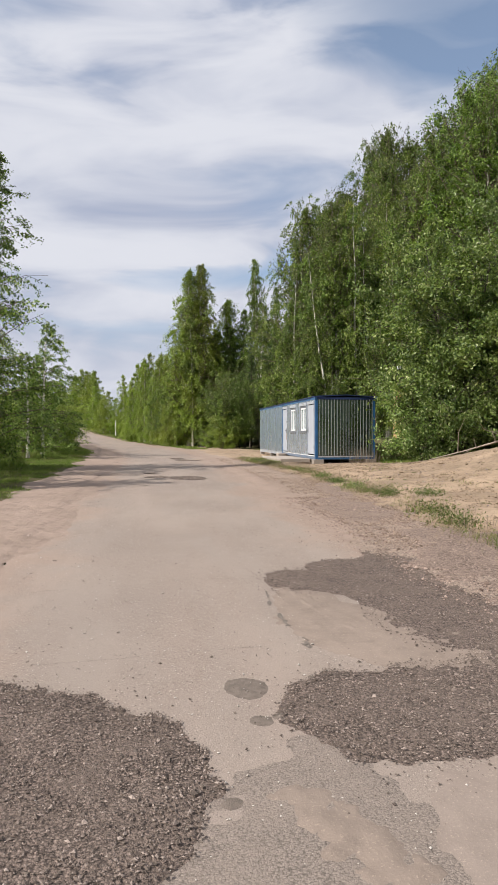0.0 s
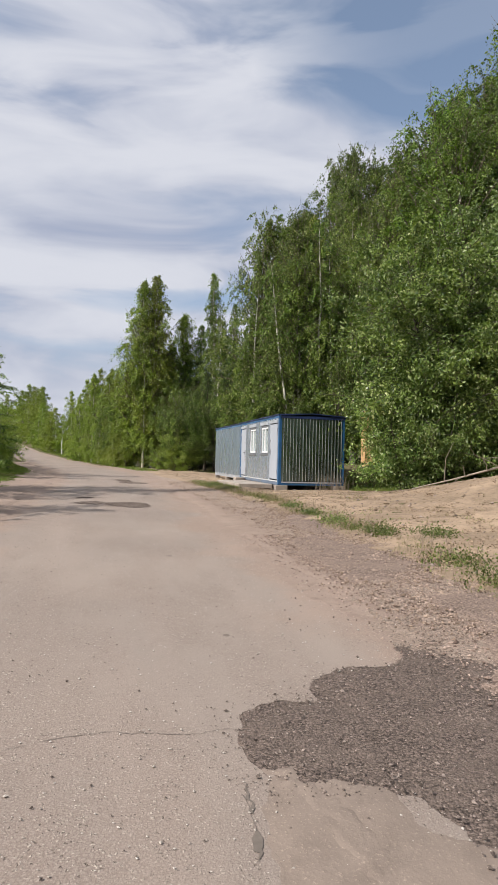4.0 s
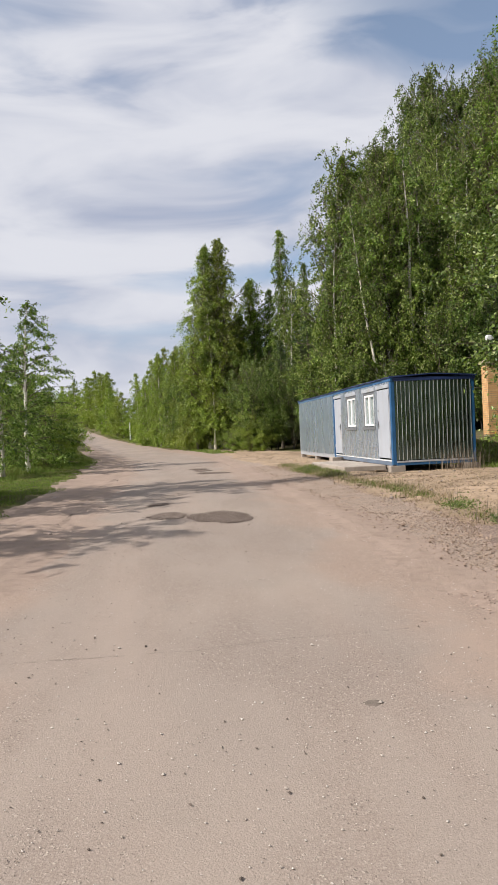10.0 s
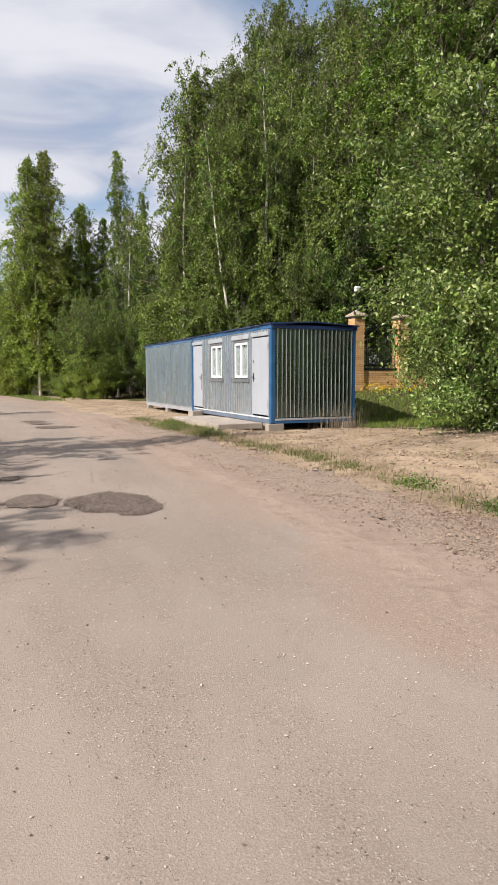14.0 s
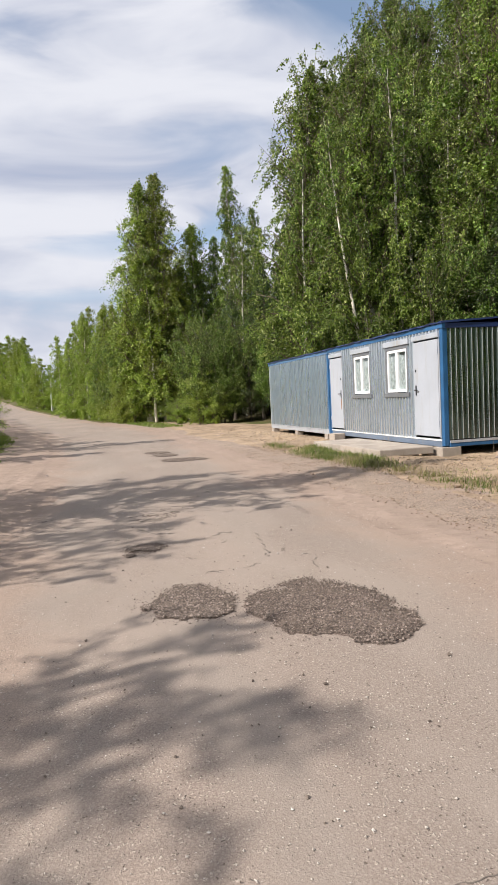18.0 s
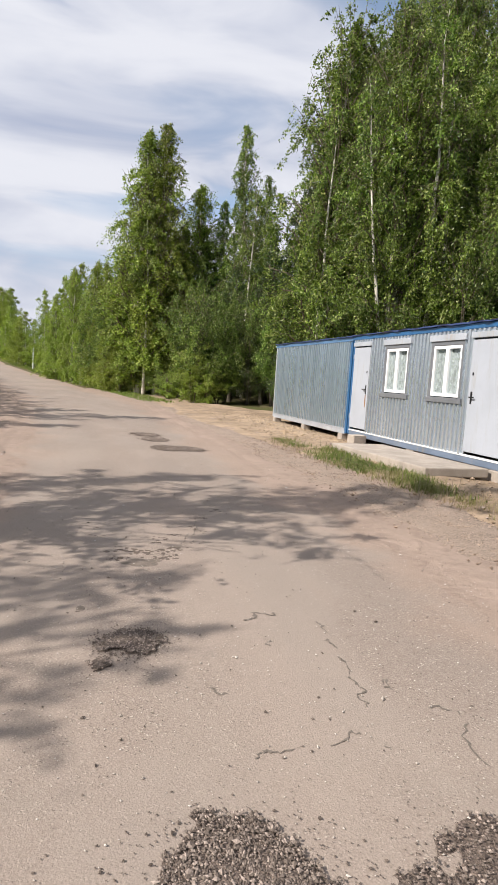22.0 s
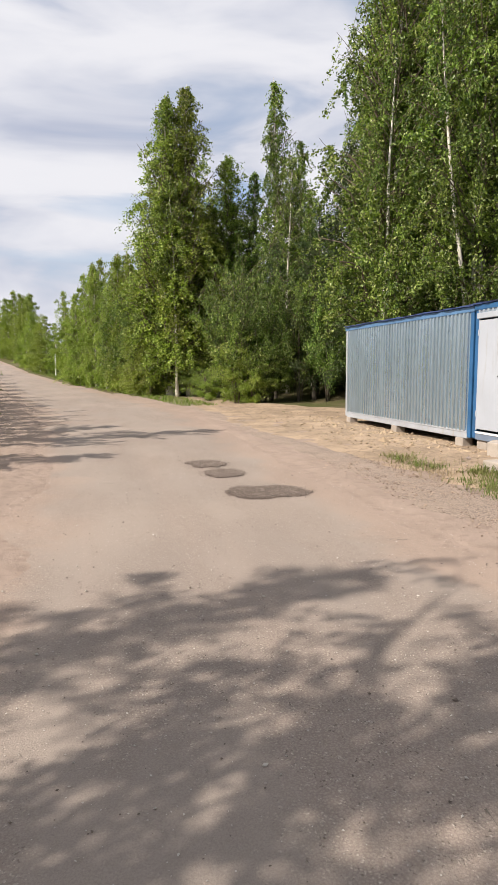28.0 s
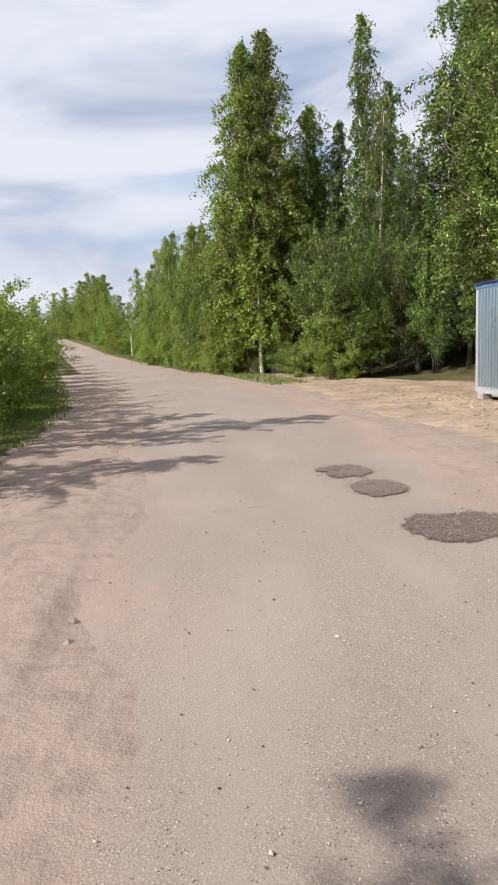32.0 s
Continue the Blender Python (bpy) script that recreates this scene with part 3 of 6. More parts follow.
def sheet(name, field, x0, x1, y0, y1, cell, lift, mat, parent=None, label="", rough=0.0, seed=0):
    """A thin layer lying on the ground wherever field(x, y) > 0; it thins out to nothing at its rim."""
    xs, ys = np.arange(x0, x1, cell), np.arange(y0, y1, cell)
    X, Y = np.meshgrid(xs, ys)
    F = field(X, Y)
    Z = np.maximum(road_top(X, Y), ground_z(X, Y) - 0.02) + lift * np.clip(F * 3.0, -0.7, 1) + (rough * vnoise(X, Y, 0.35 / cell, seed, 2) * np.clip(F * 3, 0, 1) if rough else 0)
    q = grid_faces(len(xs), len(ys))
    keep = (F.ravel()[q] > 0).any(1)
    q = q[keep]
    used, inv = np.unique(q, return_inverse=True)
    V = np.stack([X, Y, Z], -1).reshape(-1, 3)[used]
    return part_np(name, V, inv.reshape(-1, 4), mat, parent, label, smooth=True)


def ovals(items, amp=0.25, freq=2.5, seed=0):
    """The union of ovals (x, y, rx, ry, turn in degrees), with a ragged rim."""
    def field(X, Y):
        F = np.full(X.shape, -9.0)
        for x, y, rx, ry, a in items:
            c, s = math.cos(radians(a)), math.sin(radians(a))
            u, v = ((X - x) * c + (Y - y) * s) / rx, (-(X - x) * s + (Y - y) * c) / ry
            F = np.maximum(F, 1 - np.sqrt(u * u + v * v))
        return F + amp * vnoise(X, Y, freq, seed, 4) + 0.35 * amp * vnoise(X, Y, freq * 6, seed + 500, 3)
    return field


# verges and shoulders
left_sand = sheet("sand_verge", lambda X, Y: np.minimum(X - road_left(Y) + 1.4 + 0.45 * vnoise(X, Y, 0.6, 61, 4), road_left(Y) + 0.22 - X + 0.45 * vnoise(X, Y, 0.9, 63, 5)), -9, -2.0, -12, 60, 0.06, 0.026, SAND, rough=0.014, seed=5)
tagged(left_sand, "bare pinkish sand beside the road", "verge", kind="structure")
right_sand = sheet("sand_shoulder", lambda X, Y: np.minimum(np.minimum(X - road_right(Y) + 0.25 + 0.3 * vnoise(X, Y, 0.7, 69, 5), 3.1 - X), (56 - Y) * 0.3), -1.2, 3.2, -8, 57, 0.08, 0.007, SAND, rough=0.006, seed=35)
tagged(right_sand, "smooth pinkish dust between asphalt and gravel", "shoulder", kind="structure")
gravel = sheet("gravel_shoulder", lambda X, Y: np.minimum(np.minimum(X - road_right(Y) - np.interp(Y, (8, 8.7, 10, 12.7, 15.5, 19, 22, 26), (-0.1, 0.0, 0.08, 0.2, 0.42, 0.5, 0.25, 0.25)) + 0.22 * vnoise(X, Y, 1.1, 65, 5) + 0.16 * vnoise(X, Y, 9.0, 165, 3), np.interp(Y, (0, 26, 32, 45), (2.72, 2.72, 2.2, 1.9)) - X + 0.3 * vnoise(X, Y, 0.6, 67, 4)), (56 - Y) * 0.3), -0.5, 3.6, -8, 57, 0.06, 0.018, GRAVEL, rough=0.012, seed=15)
tagged(gravel, "grey and pink gravel shoulder along the asphalt", "shoulder", kind="structure")
bank = sheet("sand_bank", lambda X, Y: np.minimum(np.minimum(X - np.interp(Y, (0, 26, 34, 46, 54), (2.4, 2.5, 1.7, 1.5, 1.0)) + 0.4 * vnoise(X, Y, 0.5, 71, 4), np.interp(Y, (-8, 10, 19, 23.5, 26, 38, 44, 52), (12, 12.5, 10.5, 7.9, 7.9, 8.5, 5.0, 2.4)) - X + 0.5 * vnoise(X, Y, 0.7, 73, 4)), (52 - Y) * 0.3), 0.8, 13, -8, 53, 0.1, 0.02, BANK, rough=0.03, seed=25)
tagged(bank, "dry yellow sand under and around the cabins", "sand", kind="structure")
sheet("gravel_spread", ovals([(2.25, 7.9, 0.75, 2.4, -4), (2.2, 5.5, 0.9, 2.5, 0), (1.8, 7.2, 0.5, 1.0, 0), (2.0, 11.2, 0.66, 2.0, -8), (2.5, 14.4, 0.4, 1.7, -4)], 0.5, 3.0, 130), 0.5, 3.4, 2.2, 16.8, 0.04, 0.032, BROWNGRAVEL, gravel, "darker brown gravel", rough=0.010, seed=51)
# dark gravelly patches laid into the road
PATCHES = (
    ([(0.12, 6.85, 0.36, 0.42, 0), (0.75, 6.75, 0.6, 0.7, 0), (1.0, 5.9, 0.68, 0.9, 0), (1.5, 6.6, 1.0, 1.4, 0), (2.2, 6.5, 1.0, 1.7, 0), (1.3, 5.2, 0.65, 0.6, 0), (0.75, 7.3, 0.5, 0.42, 0), (0.85, 5.6, 0.5, 0.65, 0)], 0.22, 2.8, 1),
    ([(-0.08, 4.42, 0.50, 0.50, 0), (0.3, 4.45, 0.55, 0.52, 0), (0.8, 4.5, 0.55, 0.55, 0), (1.4, 4.8, 0.8, 0.8, 0)], 0.20, 3.4, 2),
    ([(-2.0, 4.1, 0.90, 0.88, 0), (-1.45, 3.92, 0.50, 0.58, 0)], 0.20, 3.4, 3),
    ([(-0.34, 17.66, 0.42, 0.48, 0), (-0.18, 17.3, 0.28, 0.32, 0), (-0.6, 17.75, 0.22, 0.24, 0)], 0.26, 4.5, 4),
    ([(-1.12, 18.03, 0.30, 0.31, 0)], 0.34, 5.0, 5),
    ([(0.2, 27.65, 0.46, 0.38, 0)], 0.34, 4.5, 6),
    ([(-0.17, 29.88, 0.27, 0.36, 0)], 0.45, 4.5, 7),
    ([(-0.08, 29.05, 0.26, 0.33, 0)], 0.45, 4.5, 8),
    ([(-1.27, 19.66, 0.15, 0.13, 0), (-1.43, 19.44, 0.05, 0.06, 0)], 0.8, 9.0, 9),
)
for items, amp, freq, seed in PATCHES:
    x0, x1 = min(i[0] - i[2] for i in items) - 0.3, max(i[0] + i[2] for i in items) + 0.3
    y0, y1 = min(i[1] - i[3] for i in items) - 0.3, max(i[1] + i[3] for i in items) + 0.3
    sheet("asphalt_patch", ovals(items, amp, freq, 100 + seed), x0, x1, y0, y1, 0.022, 0.012, PATCH, road, "dark coarse gravel patch", rough=0.006, seed=seed)

# a wash of damp sand between the patches, with a low ridge
WASH = m_sand("damp_sand", (0.236, 0.188, 0.156, 1), (0.268, 0.214, 0.178, 1), (0.178, 0.140, 0.116, 1), 0.012)
sheet("sand_wash", ovals([(0.30, 5.45, 0.5, 0.95, 20), (0.0, 6.2, 0.3, 0.5, 0), (1.2, 5.25, 1.1, 0.5, 0)], 0.35, 2.4, 140), -1.0, 2.8, 4.2, 7.2, 0.03, 0.009, WASH, road, "pinkish sand washed over the asphalt", rough=0.004, seed=41)
GREYWASH = m_patch("bare_grey_asphalt", (0.180, 0.148, 0.127, 1), (0.33, 0.272, 0.232, 1), (0.262, 0.213, 0.180, 1), 0.005, 110)
sheet("bare_asphalt", ovals([(-0.62, 3.3, 0.52, 0.85, 0), (-0.95, 3.0, 0.5, 0.7, 10), (-0.1, 2.8, 0.7, 0.9, 0)], 0.45, 2.6, 143), -1.9, 0.9, 1.5, 4.6, 0.03, 0.005, GREYWASH, road, "darker bare asphalt with a coarse grain", rough=0.003, seed=43)
SLABSAND = m_sand("packed_sand", (0.250, 0.203, 0.174, 1), (0.280, 0.228, 0.195, 1), (0.200, 0.160, 0.136, 1), 0.010)
sheet("packed_sand", ovals([(0.85, 3.1, 1.12, 0.92, 0), (0.2, 3.3, 0.58, 0.66, 0)], 0.28, 2.6, 144), -0.7, 2.4, 1.9, 4.3, 0.03, 0.010, SLABSAND, road, "smooth packed sand beside a rut", rough=0.003, seed=45)
sheet("sand_ridge", ovals([(-0.02, 6.3, 0.10, 0.5, 10), (0.15, 5.6, 0.09, 0.45, 25), (-0.5, 3.5, 0.12, 0.5, 25)], 0.75, 4.5, 141), -1.0, 0.8, 2.6, 7.2, 0.02, 0.009, WASH, road, "low sand ridge along an old rut", rough=0.010, seed=42)

# lake
wx, wy = np.array([-190.0, -100, -40, -20, -12, -5.0]), np.array([-300.0, -100, 0, 40, 100, 200, 420])
WX, WY = np.meshgrid(wx, wy)
lake = part_np("lake", np.stack([WX, WY, WX * 0 + LAKE_Z], -1).reshape(-1, 3), grid_faces(6, 7), WATER)
tagged(lake, "still lake water seen through the trees", "lake", kind="structure")


# ---- trees ----
def tubes(paths, sides):
    """Tubes round paths, a list of (points, radii) of one length: vertices and faces."""
    P, R = np.array([p for p, _ in paths]), np.array([r for _, r in paths])
    n, k = P.shape[:2]
    T = np.gradient(P, axis=1)
    T /= np.linalg.norm(T, axis=2, keepdims=True) + 1e-9
    ref = np.where(np.abs(T[..., 2:3]) > 0.9, np.array([1.0, 0, 0]), np.array([0, 0, 1.0]))
    A = np.cross(T, ref)
    A /= np.linalg.norm(A, axis=2, keepdims=True) + 1e-9
    B = np.cross(T, A)
    th = np.arange(sides) * 2 * np.pi / sides
    V = P[:, :, None] + R[:, :, None, None] * (A[:, :, None] * np.cos(th)[:, None] + B[:, :, None] * np.sin(th)[:, None])
    i, j, s = np.meshgrid(np.arange(n), np.arange(k - 1), np.arange(sides), indexing="ij")
    a = (i * k + j) * sides + s
    b = (i * k + j) * sides + (s + 1) % sides
    return V.reshape(-1, 3), np.stack([a, b, b + sides, a + sides], -1).reshape(-1, 4)


def leaves(rng, centre, size, hang=0.5, slim=0.55):
    """A folded leaf of two triangles at each centre."""
    n = len(centre)
    d = rng.normal(size=(n, 3))
    d[:, 2] -= hang * 1.6
    d /= np.linalg.norm(d, axis=1, keepdims=True)
    s = np.cross(d, rng.normal(size=(n, 3)))
    s /= np.linalg.norm(s, axis=1, keepdims=True) + 1e-9
    up = np.cross(s, d)
    L = (size * rng.uniform(0.6, 1.35, n))[:, None]
    mid = centre + d * L * 0.45
    V = np.stack([centre, mid + s * L * slim * 0.5 + up * L * 0.12, centre + d * L, mid - s * L * slim * 0.5 + up * L * 0.12], 1)
    base = (np.arange(n) * 4)[:, None]
    F = np.concatenate([base + [0, 1, 2], base + [0, 2, 3]], 1).reshape(-1, 3)
    return V.reshape(-1, 3), F


def make_tree(kind, seed, h, crown_r, crown_base=0.12, limbs=60, twigs=6, n_leaf=20000, leaf=0.13, droop=0.55, wind=0.25, stems=1, bend=0.03,
              rise=0.8, rag=0.3, lean=(0, 0), bark=None, leafmat=None, profile="birch", r0=None, jitter=0.16, label="", hang=0.5, limb_bark=None, weep=0.0, fill=0.25):
    """A tree at the origin: a tapered trunk, limbs with twigs, and a crown of leaves; wind blows towards +x."""
    rng = np.random.default_rng(seed)
    tree = new(kind)
    r0 = r0 or h * 0.011
    stem_paths, limb_paths, twig_paths, seeds_p, seeds_w, seeds_j = [], [], [], [], [], []
    for st in range(stems):
        sh = h * (1.0 if st == 0 else rng.uniform(0.82, 0.97))
        s = np.linspace(0, 1, 14)
        ang = rng.uniform(0, 6.28)
        spread = 0.0 if stems == 1 else crown_r * rng.uniform(0.16, 0.38)
        wob = np.cumsum(rng.normal(size=(14, 2)) * bend * sh / 14, axis=0)
        P = np.zeros((14, 3))
        P[:, :2] = wob + np.outer(s ** 1.1, [math.cos(ang) * spread, math.sin(ang) * spread]) + np.outer(s, lean) * sh
        P[:, 0] += wind * 0.06 * sh * s ** 3
        P[:, 2] = s * sh
        if stems > 1:
            P[:, :2] += [math.cos(ang) * 0.12, math.sin(ang) * 0.12]
        P[0, 2] = -0.25
        R = r0 * (1 - s) ** 0.85 * (1.0 if stems == 1 else 0.75) + 0.008
        R[0] *= 1.35
        stem_paths.append((P, R))
        k = limbs // stems
        for i in range(k):
            u = (i + rng.uniform(0, 1)) / k
            u = u ** (1.25 if profile == "spire" else 0.9)
            f = crown_base + (0.985 - crown_base) * u
            if profile == "birch":
                pr = min(1.0, 0.70 + 1.3 * u) * (1 - u) ** 0.7 + 0.04
            elif profile == "spire":
                pr = min(1.0, 0.72 + 0.8 * u) * (1 - u) ** 0.80 + 0.012
            elif profile == "oval":
                pr = math.sqrt(max(0.03, 1 - (1.75 * u - 0.75) ** 2))
            elif profile == "column":
                pr = min(1.0, 0.65 + 1.5 * u) * (1 - u ** 1.5) + 0.02
            elif profile == "round":
                pr = math.sqrt(max(0.05, 1 - (2 * u - 0.9) ** 2 * 0.85))
            elif profile == "cone":
                pr = (1 - u) ** 0.95 + 0.04
            else:
                pr = 0.75 + 0.25 * math.sin(u * 3.1)
            L = crown_r * pr * rng.uniform(0.9 - rag, 0.85 + rag) * (rng.uniform(0.7, 1.2) if profile == "spire" and u > 0.45 else 1.0)
            lift = 0.75 + 0.9 * u * u if profile in ("birch", "spire") else (0.3 + 0.9 * u if profile == "round" else 1.0)
            a = i * 2.399 + rng.uniform(-0.5, 0.5)
            o = np.array([np.interp(f, s, P[:, c]) for c in range(3)])
            t = np.linspace(0, 1, 6)
            out = np.array([math.cos(a), math.sin(a), 0])
            Q = o + L * (np.outer(t, out) + np.outer(t * rise * lift * rng.uniform(0.6, 1.2) - droop * (1.1 - 0.6 * u) * t ** 2.2, [0, 0, 1]))
            Q[:, 0] += wind * L * t ** 2 * 0.6
            Q[1:] += rng.normal(size=(5, 3)) * L * 0.03
            rl = max(0.006, np.interp(f, s, R) * 0.30)
            limb_paths.append((Q, rl * (1 - t) ** 0.8 + 0.004))
            for j in range(twigs):
                tt = rng.uniform(fill, 1.0)
                q0 = np.array([np.interp(tt, t, Q[:, c]) for c in range(3)])
                d = out * rng.uniform(0.1, 0.9) + rng.normal(size=3) * 0.5 + [wind * 0.8, 0, rng.uniform(0.1, 0.6) - droop * 0.9 - weep]
                d /= np.linalg.norm(d)
                l2 = (0.22 * L + (0.25 + 0.35 * weep) * (1 - 0.6 * u)) * rng.uniform(0.6, 1.3)
                v = np.linspace(0, 1, 4)
                W = q0 + np.outer(v * l2, d) + np.outer(v ** 2 * l2 * 0.45 * -droop, [0, 0, 1])
                twig_paths.append((W, 0.005 * (1 - v) + 0.002))
                seeds_p.append(W)
                seeds_w.append(l2 * (1 - 0.45 * u * u) * rng.lognormal(0, 0.75))
                seeds_j.append(jitter * (1 - 0.5 * u))
    V, F = tubes(stem_paths, 8)
    part_np("trunk", V, F, bark or BIRCH, tree, smooth=True)
    V1, F1 = tubes(limb_paths, 5)
    V2, F2 = tubes(twig_paths, 3)
    part_np("branchwork", np.concatenate([V1, V2]), np.concatenate([F1, F2 + len(V1)]), limb_bark or TWIG, tree, smooth=True)
    W = np.array(seeds_p)
    pick = rng.choice(len(W), n_leaf, p=np.array(seeds_w) / sum(seeds_w))
    v = rng.uniform(0.05, 1.1, n_leaf) * 3
    i = np.minimum(v.astype(int), 2)
    fr = (v - i)[:, None]
    C = W[pick, i] * (1 - fr) + W[pick, i + 1] * fr + rng.normal(size=(n_leaf, 3)) * np.array(seeds_j)[pick][:, None]
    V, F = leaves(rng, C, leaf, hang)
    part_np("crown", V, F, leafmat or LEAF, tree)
    tagged(tree, label, "tree" if "shrub" not in kind else "shrub")
    return tree


def place(tree, x, y, turn=0.0, scale=1.0, width=None, first=False, z=None):
    """Sets a tree on the ground, or a copy of it."""
    m = pose(x, y, float(ground_z(x, y)) - 0.03 if z is None else z, 0, 0, turn) @ Matrix.Diagonal((width or scale, width or scale, scale, 1))
    if first:
        tree.matrix_basis = m
        return tree
    return copy_thing(tree, m @ Matrix.Diagonal([1 / c for c in tree.scale] + [1]))


# the woods on the far side of the cabins
tall = make_tree("birch_tree", 11, 15.1, 2.35, 0.045, 250, 7, 66000, 0.104, wind=0.25, droop=0.45, rise=2.1, rag=0.22, weep=0.7, jitter=0.075, fill=0.1, profile="spire", leafmat=LEAF_T, label="tall birch with a white trunk and a pointed top")
place(tall, 1.6, 52.5, 20, 0.97, 1.3, first=True)
place(tall, 2.7, 52.3, 80, 1.0, 1.22)
slim = make_tree("birch_tree", 12, 15.4, 2.2, 0.07, 170, 7, 46000, 0.104, wind=0.3, droop=0.5, rise=1.9, rag=0.35, weep=0.9, fill=0.15, lean=(-0.06, 0), jitter=0.065, profile="spire", label="slim birch with a thin windblown top")
place(slim, 7.5, 52.0, 0, first=True)
broad = make_tree("birch_tree", 13, 16.6, 3.2, 0.10, 230, 7, 70000, 0.110, wind=0.3, droop=0.5, rise=1.8, rag=0.35, weep=0.9, jitter=0.075, fill=0.12, label="leafy birch with hanging twigs behind the cabins")
place(broad, 8.4, 41.0, 0, 0.93, 1.12, first=True)
giant = make_tree("birch_tree", 14, 25.4, 5.2, 0.10, 260, 7, 72000, 0.155, wind=0.25, droop=0.5, rise=1.7, rag=0.4, weep=1.1, jitter=0.11, fill=0.12, leafmat=LEAF_O, label="very tall birch rising over the wood")
place(giant, 19.0, 57.5, 0, scale=1.05, first=True)
young = make_tree("birch_tree", 15, 8.0, 1.6, 0.02, 120, 6, 23000, 0.094, wind=0.3, droop=0.45, rise=2.0, rag=0.3, weep=0.6, jitter=0.065, fill=0.1, profile="spire", leafmat=LEAF_Y, label="young bright green birch")
place(young, -0.3, 56.4, 0, scale=0.9, width=0.95, first=True)
dark = make_tree("conifer_tree", 16, 11.5, 2.3, 0.10, 84, 7, 24000, 0.10, droop=0.5, rag=0.5, wind=0.1, profile="cone", bark=DARKBARK, leafmat=LEAF_D, label="dark dense tree inside the wood")
place(dark, 7.7, 47.5, 0, 0.74, 0.85, first=True)
shrub = make_tree("shrub", 17, 3.4, 1.45, 0.03, 60, 7, 11000, 0.090, droop=0.25, rag=0.5, wind=0.1, stems=5, profile="round", bark=TWIG, leafmat=LEAF_Y, r0=0.03, jitter=0.085, label="leafy yellow-green shrub beside the road")
place(shrub, -6.7, 37.0, 0, scale=0.9, first=True)
under = make_tree("shrub", 19, 4.4, 1.8, 0.02, 64, 7, 15000, 0.095, droop=0.3, rise=1.5, rag=0.5, wind=0.1, stems=5, profile="tallish", bark=DARKBARK, leafmat=LEAF, r0=0.03, jitter=0.12, label="dense green undergrowth at the edge of the wood")
place(under, 0.9, 54.0, 0, 0.9, first=True)
far = make_tree("birch_tree", 18, 9.6, 2.2, 0.02, 80, 5, 13000, 0.15, wind=0.3, droop=0.45, rise=1.9, rag=0.3, fill=0.1, profile="spire", leafmat=LEAF_Y, jitter=0.14, label="birch in the roadside row farther on")
place(far, -1.9, 75.0, 0, 1.06, 0.85, first=True)
rs = random.Random(5)

for x, y, sc, w, t in ((10.6, 42.5, 0.98, 1.3, 60), (13.3, 47.0, 1.0, 1.3, 150), (5.0, 54.6, 0.84, 1.15, 300), (4.1, 53.6, 0.66, 1.15, 130), (12.4, 44.0, 1.1, 1.35, 20)):
    place(tall, x, y, t, sc, w)
for x, y, sc, w, t in ((6.0, 54.2, 0.76, 0.95, 150), (9.6, 56, 0.86, 0.9, 70), (13.6, 39.8, 0.95, 0.95, 130), (14.6, 43.0, 1.1, 1.0, 220), (8.7, 50.6, 0.62, 0.75, 20), (12.6, 36.9, 0.62, 0.9, 260)):
    place(slim, x, y, t, sc, w)
for x, y, sc, w, t in ((13.0, 52, 1.12, 1.1, 70), (16.0, 46.0, 1.2, 1.1, 200), (10.0, 38.6, 0.86, 0.9, 120), (18.5, 41.0, 1.1, 1.05, 300), (15.2, 37.0, 1.0, 1.0, 30), (19.5, 35.5, 1.05, 1.0, 80)):
    place(broad, x, y, t, sc, w)
for x, y, sc, w, t in ((17.2, 36.2, 0.82, 1.1, 5), (21.0, 36.5, 0.92, 1.15, 60), (17.8, 42.5, 0.82, 0.9, 10), (20.8, 39.6, 0.95, 0.9, 77), (24.0, 36.0, 0.98, 0.95, 190), (18.0, 50.5, 0.98, 0.9, 99), (24.0, 53, 1.08, 1.05, 40), (24.5, 44.0, 1.0, 1.0, 120), (21.5, 34.0, 0.98, 1.1, 250), (17.0, 33.5, 0.72, 0.9, 35), (29.0, 49.0, 1.12, 1.1, 200), (27.5, 38.0, 0.95, 1.0, 300), (24.5, 33.0, 0.82, 0.95, 100), (15.2, 55.0, 0.84, 0.85, 330), (20.5, 51.5, 0.96, 0.95, 170)):
    place(giant, x, y, t, sc, w)
for x, y, sc, w, t in ((0.5, 55.5, 0.85, 0.95, 160), (-0.6, 58.0, 0.98, 0.95, 220), (-1.5, 60.6, 0.8, 0.85, 10), (-2.2, 63.5, 1.0, 0.95, 70), (-3.4, 66.5, 0.8, 0.85, 130), (0.9, 57.0, 1.12, 1.05, 40), (0.2, 62.0, 1.08, 1.05, 170), (-0.6, 66.0, 1.15, 1.05, 290), (-2.4, 69.0, 1.12, 1.05, 30), (0.2, 53.6, 0.62, 0.85, 300), (0.6, 53.0, 0.95, 0.9, 100), (3.9, 51.6, 0.8, 1.0, 20)):
    place(young, x, y, t, sc, w)
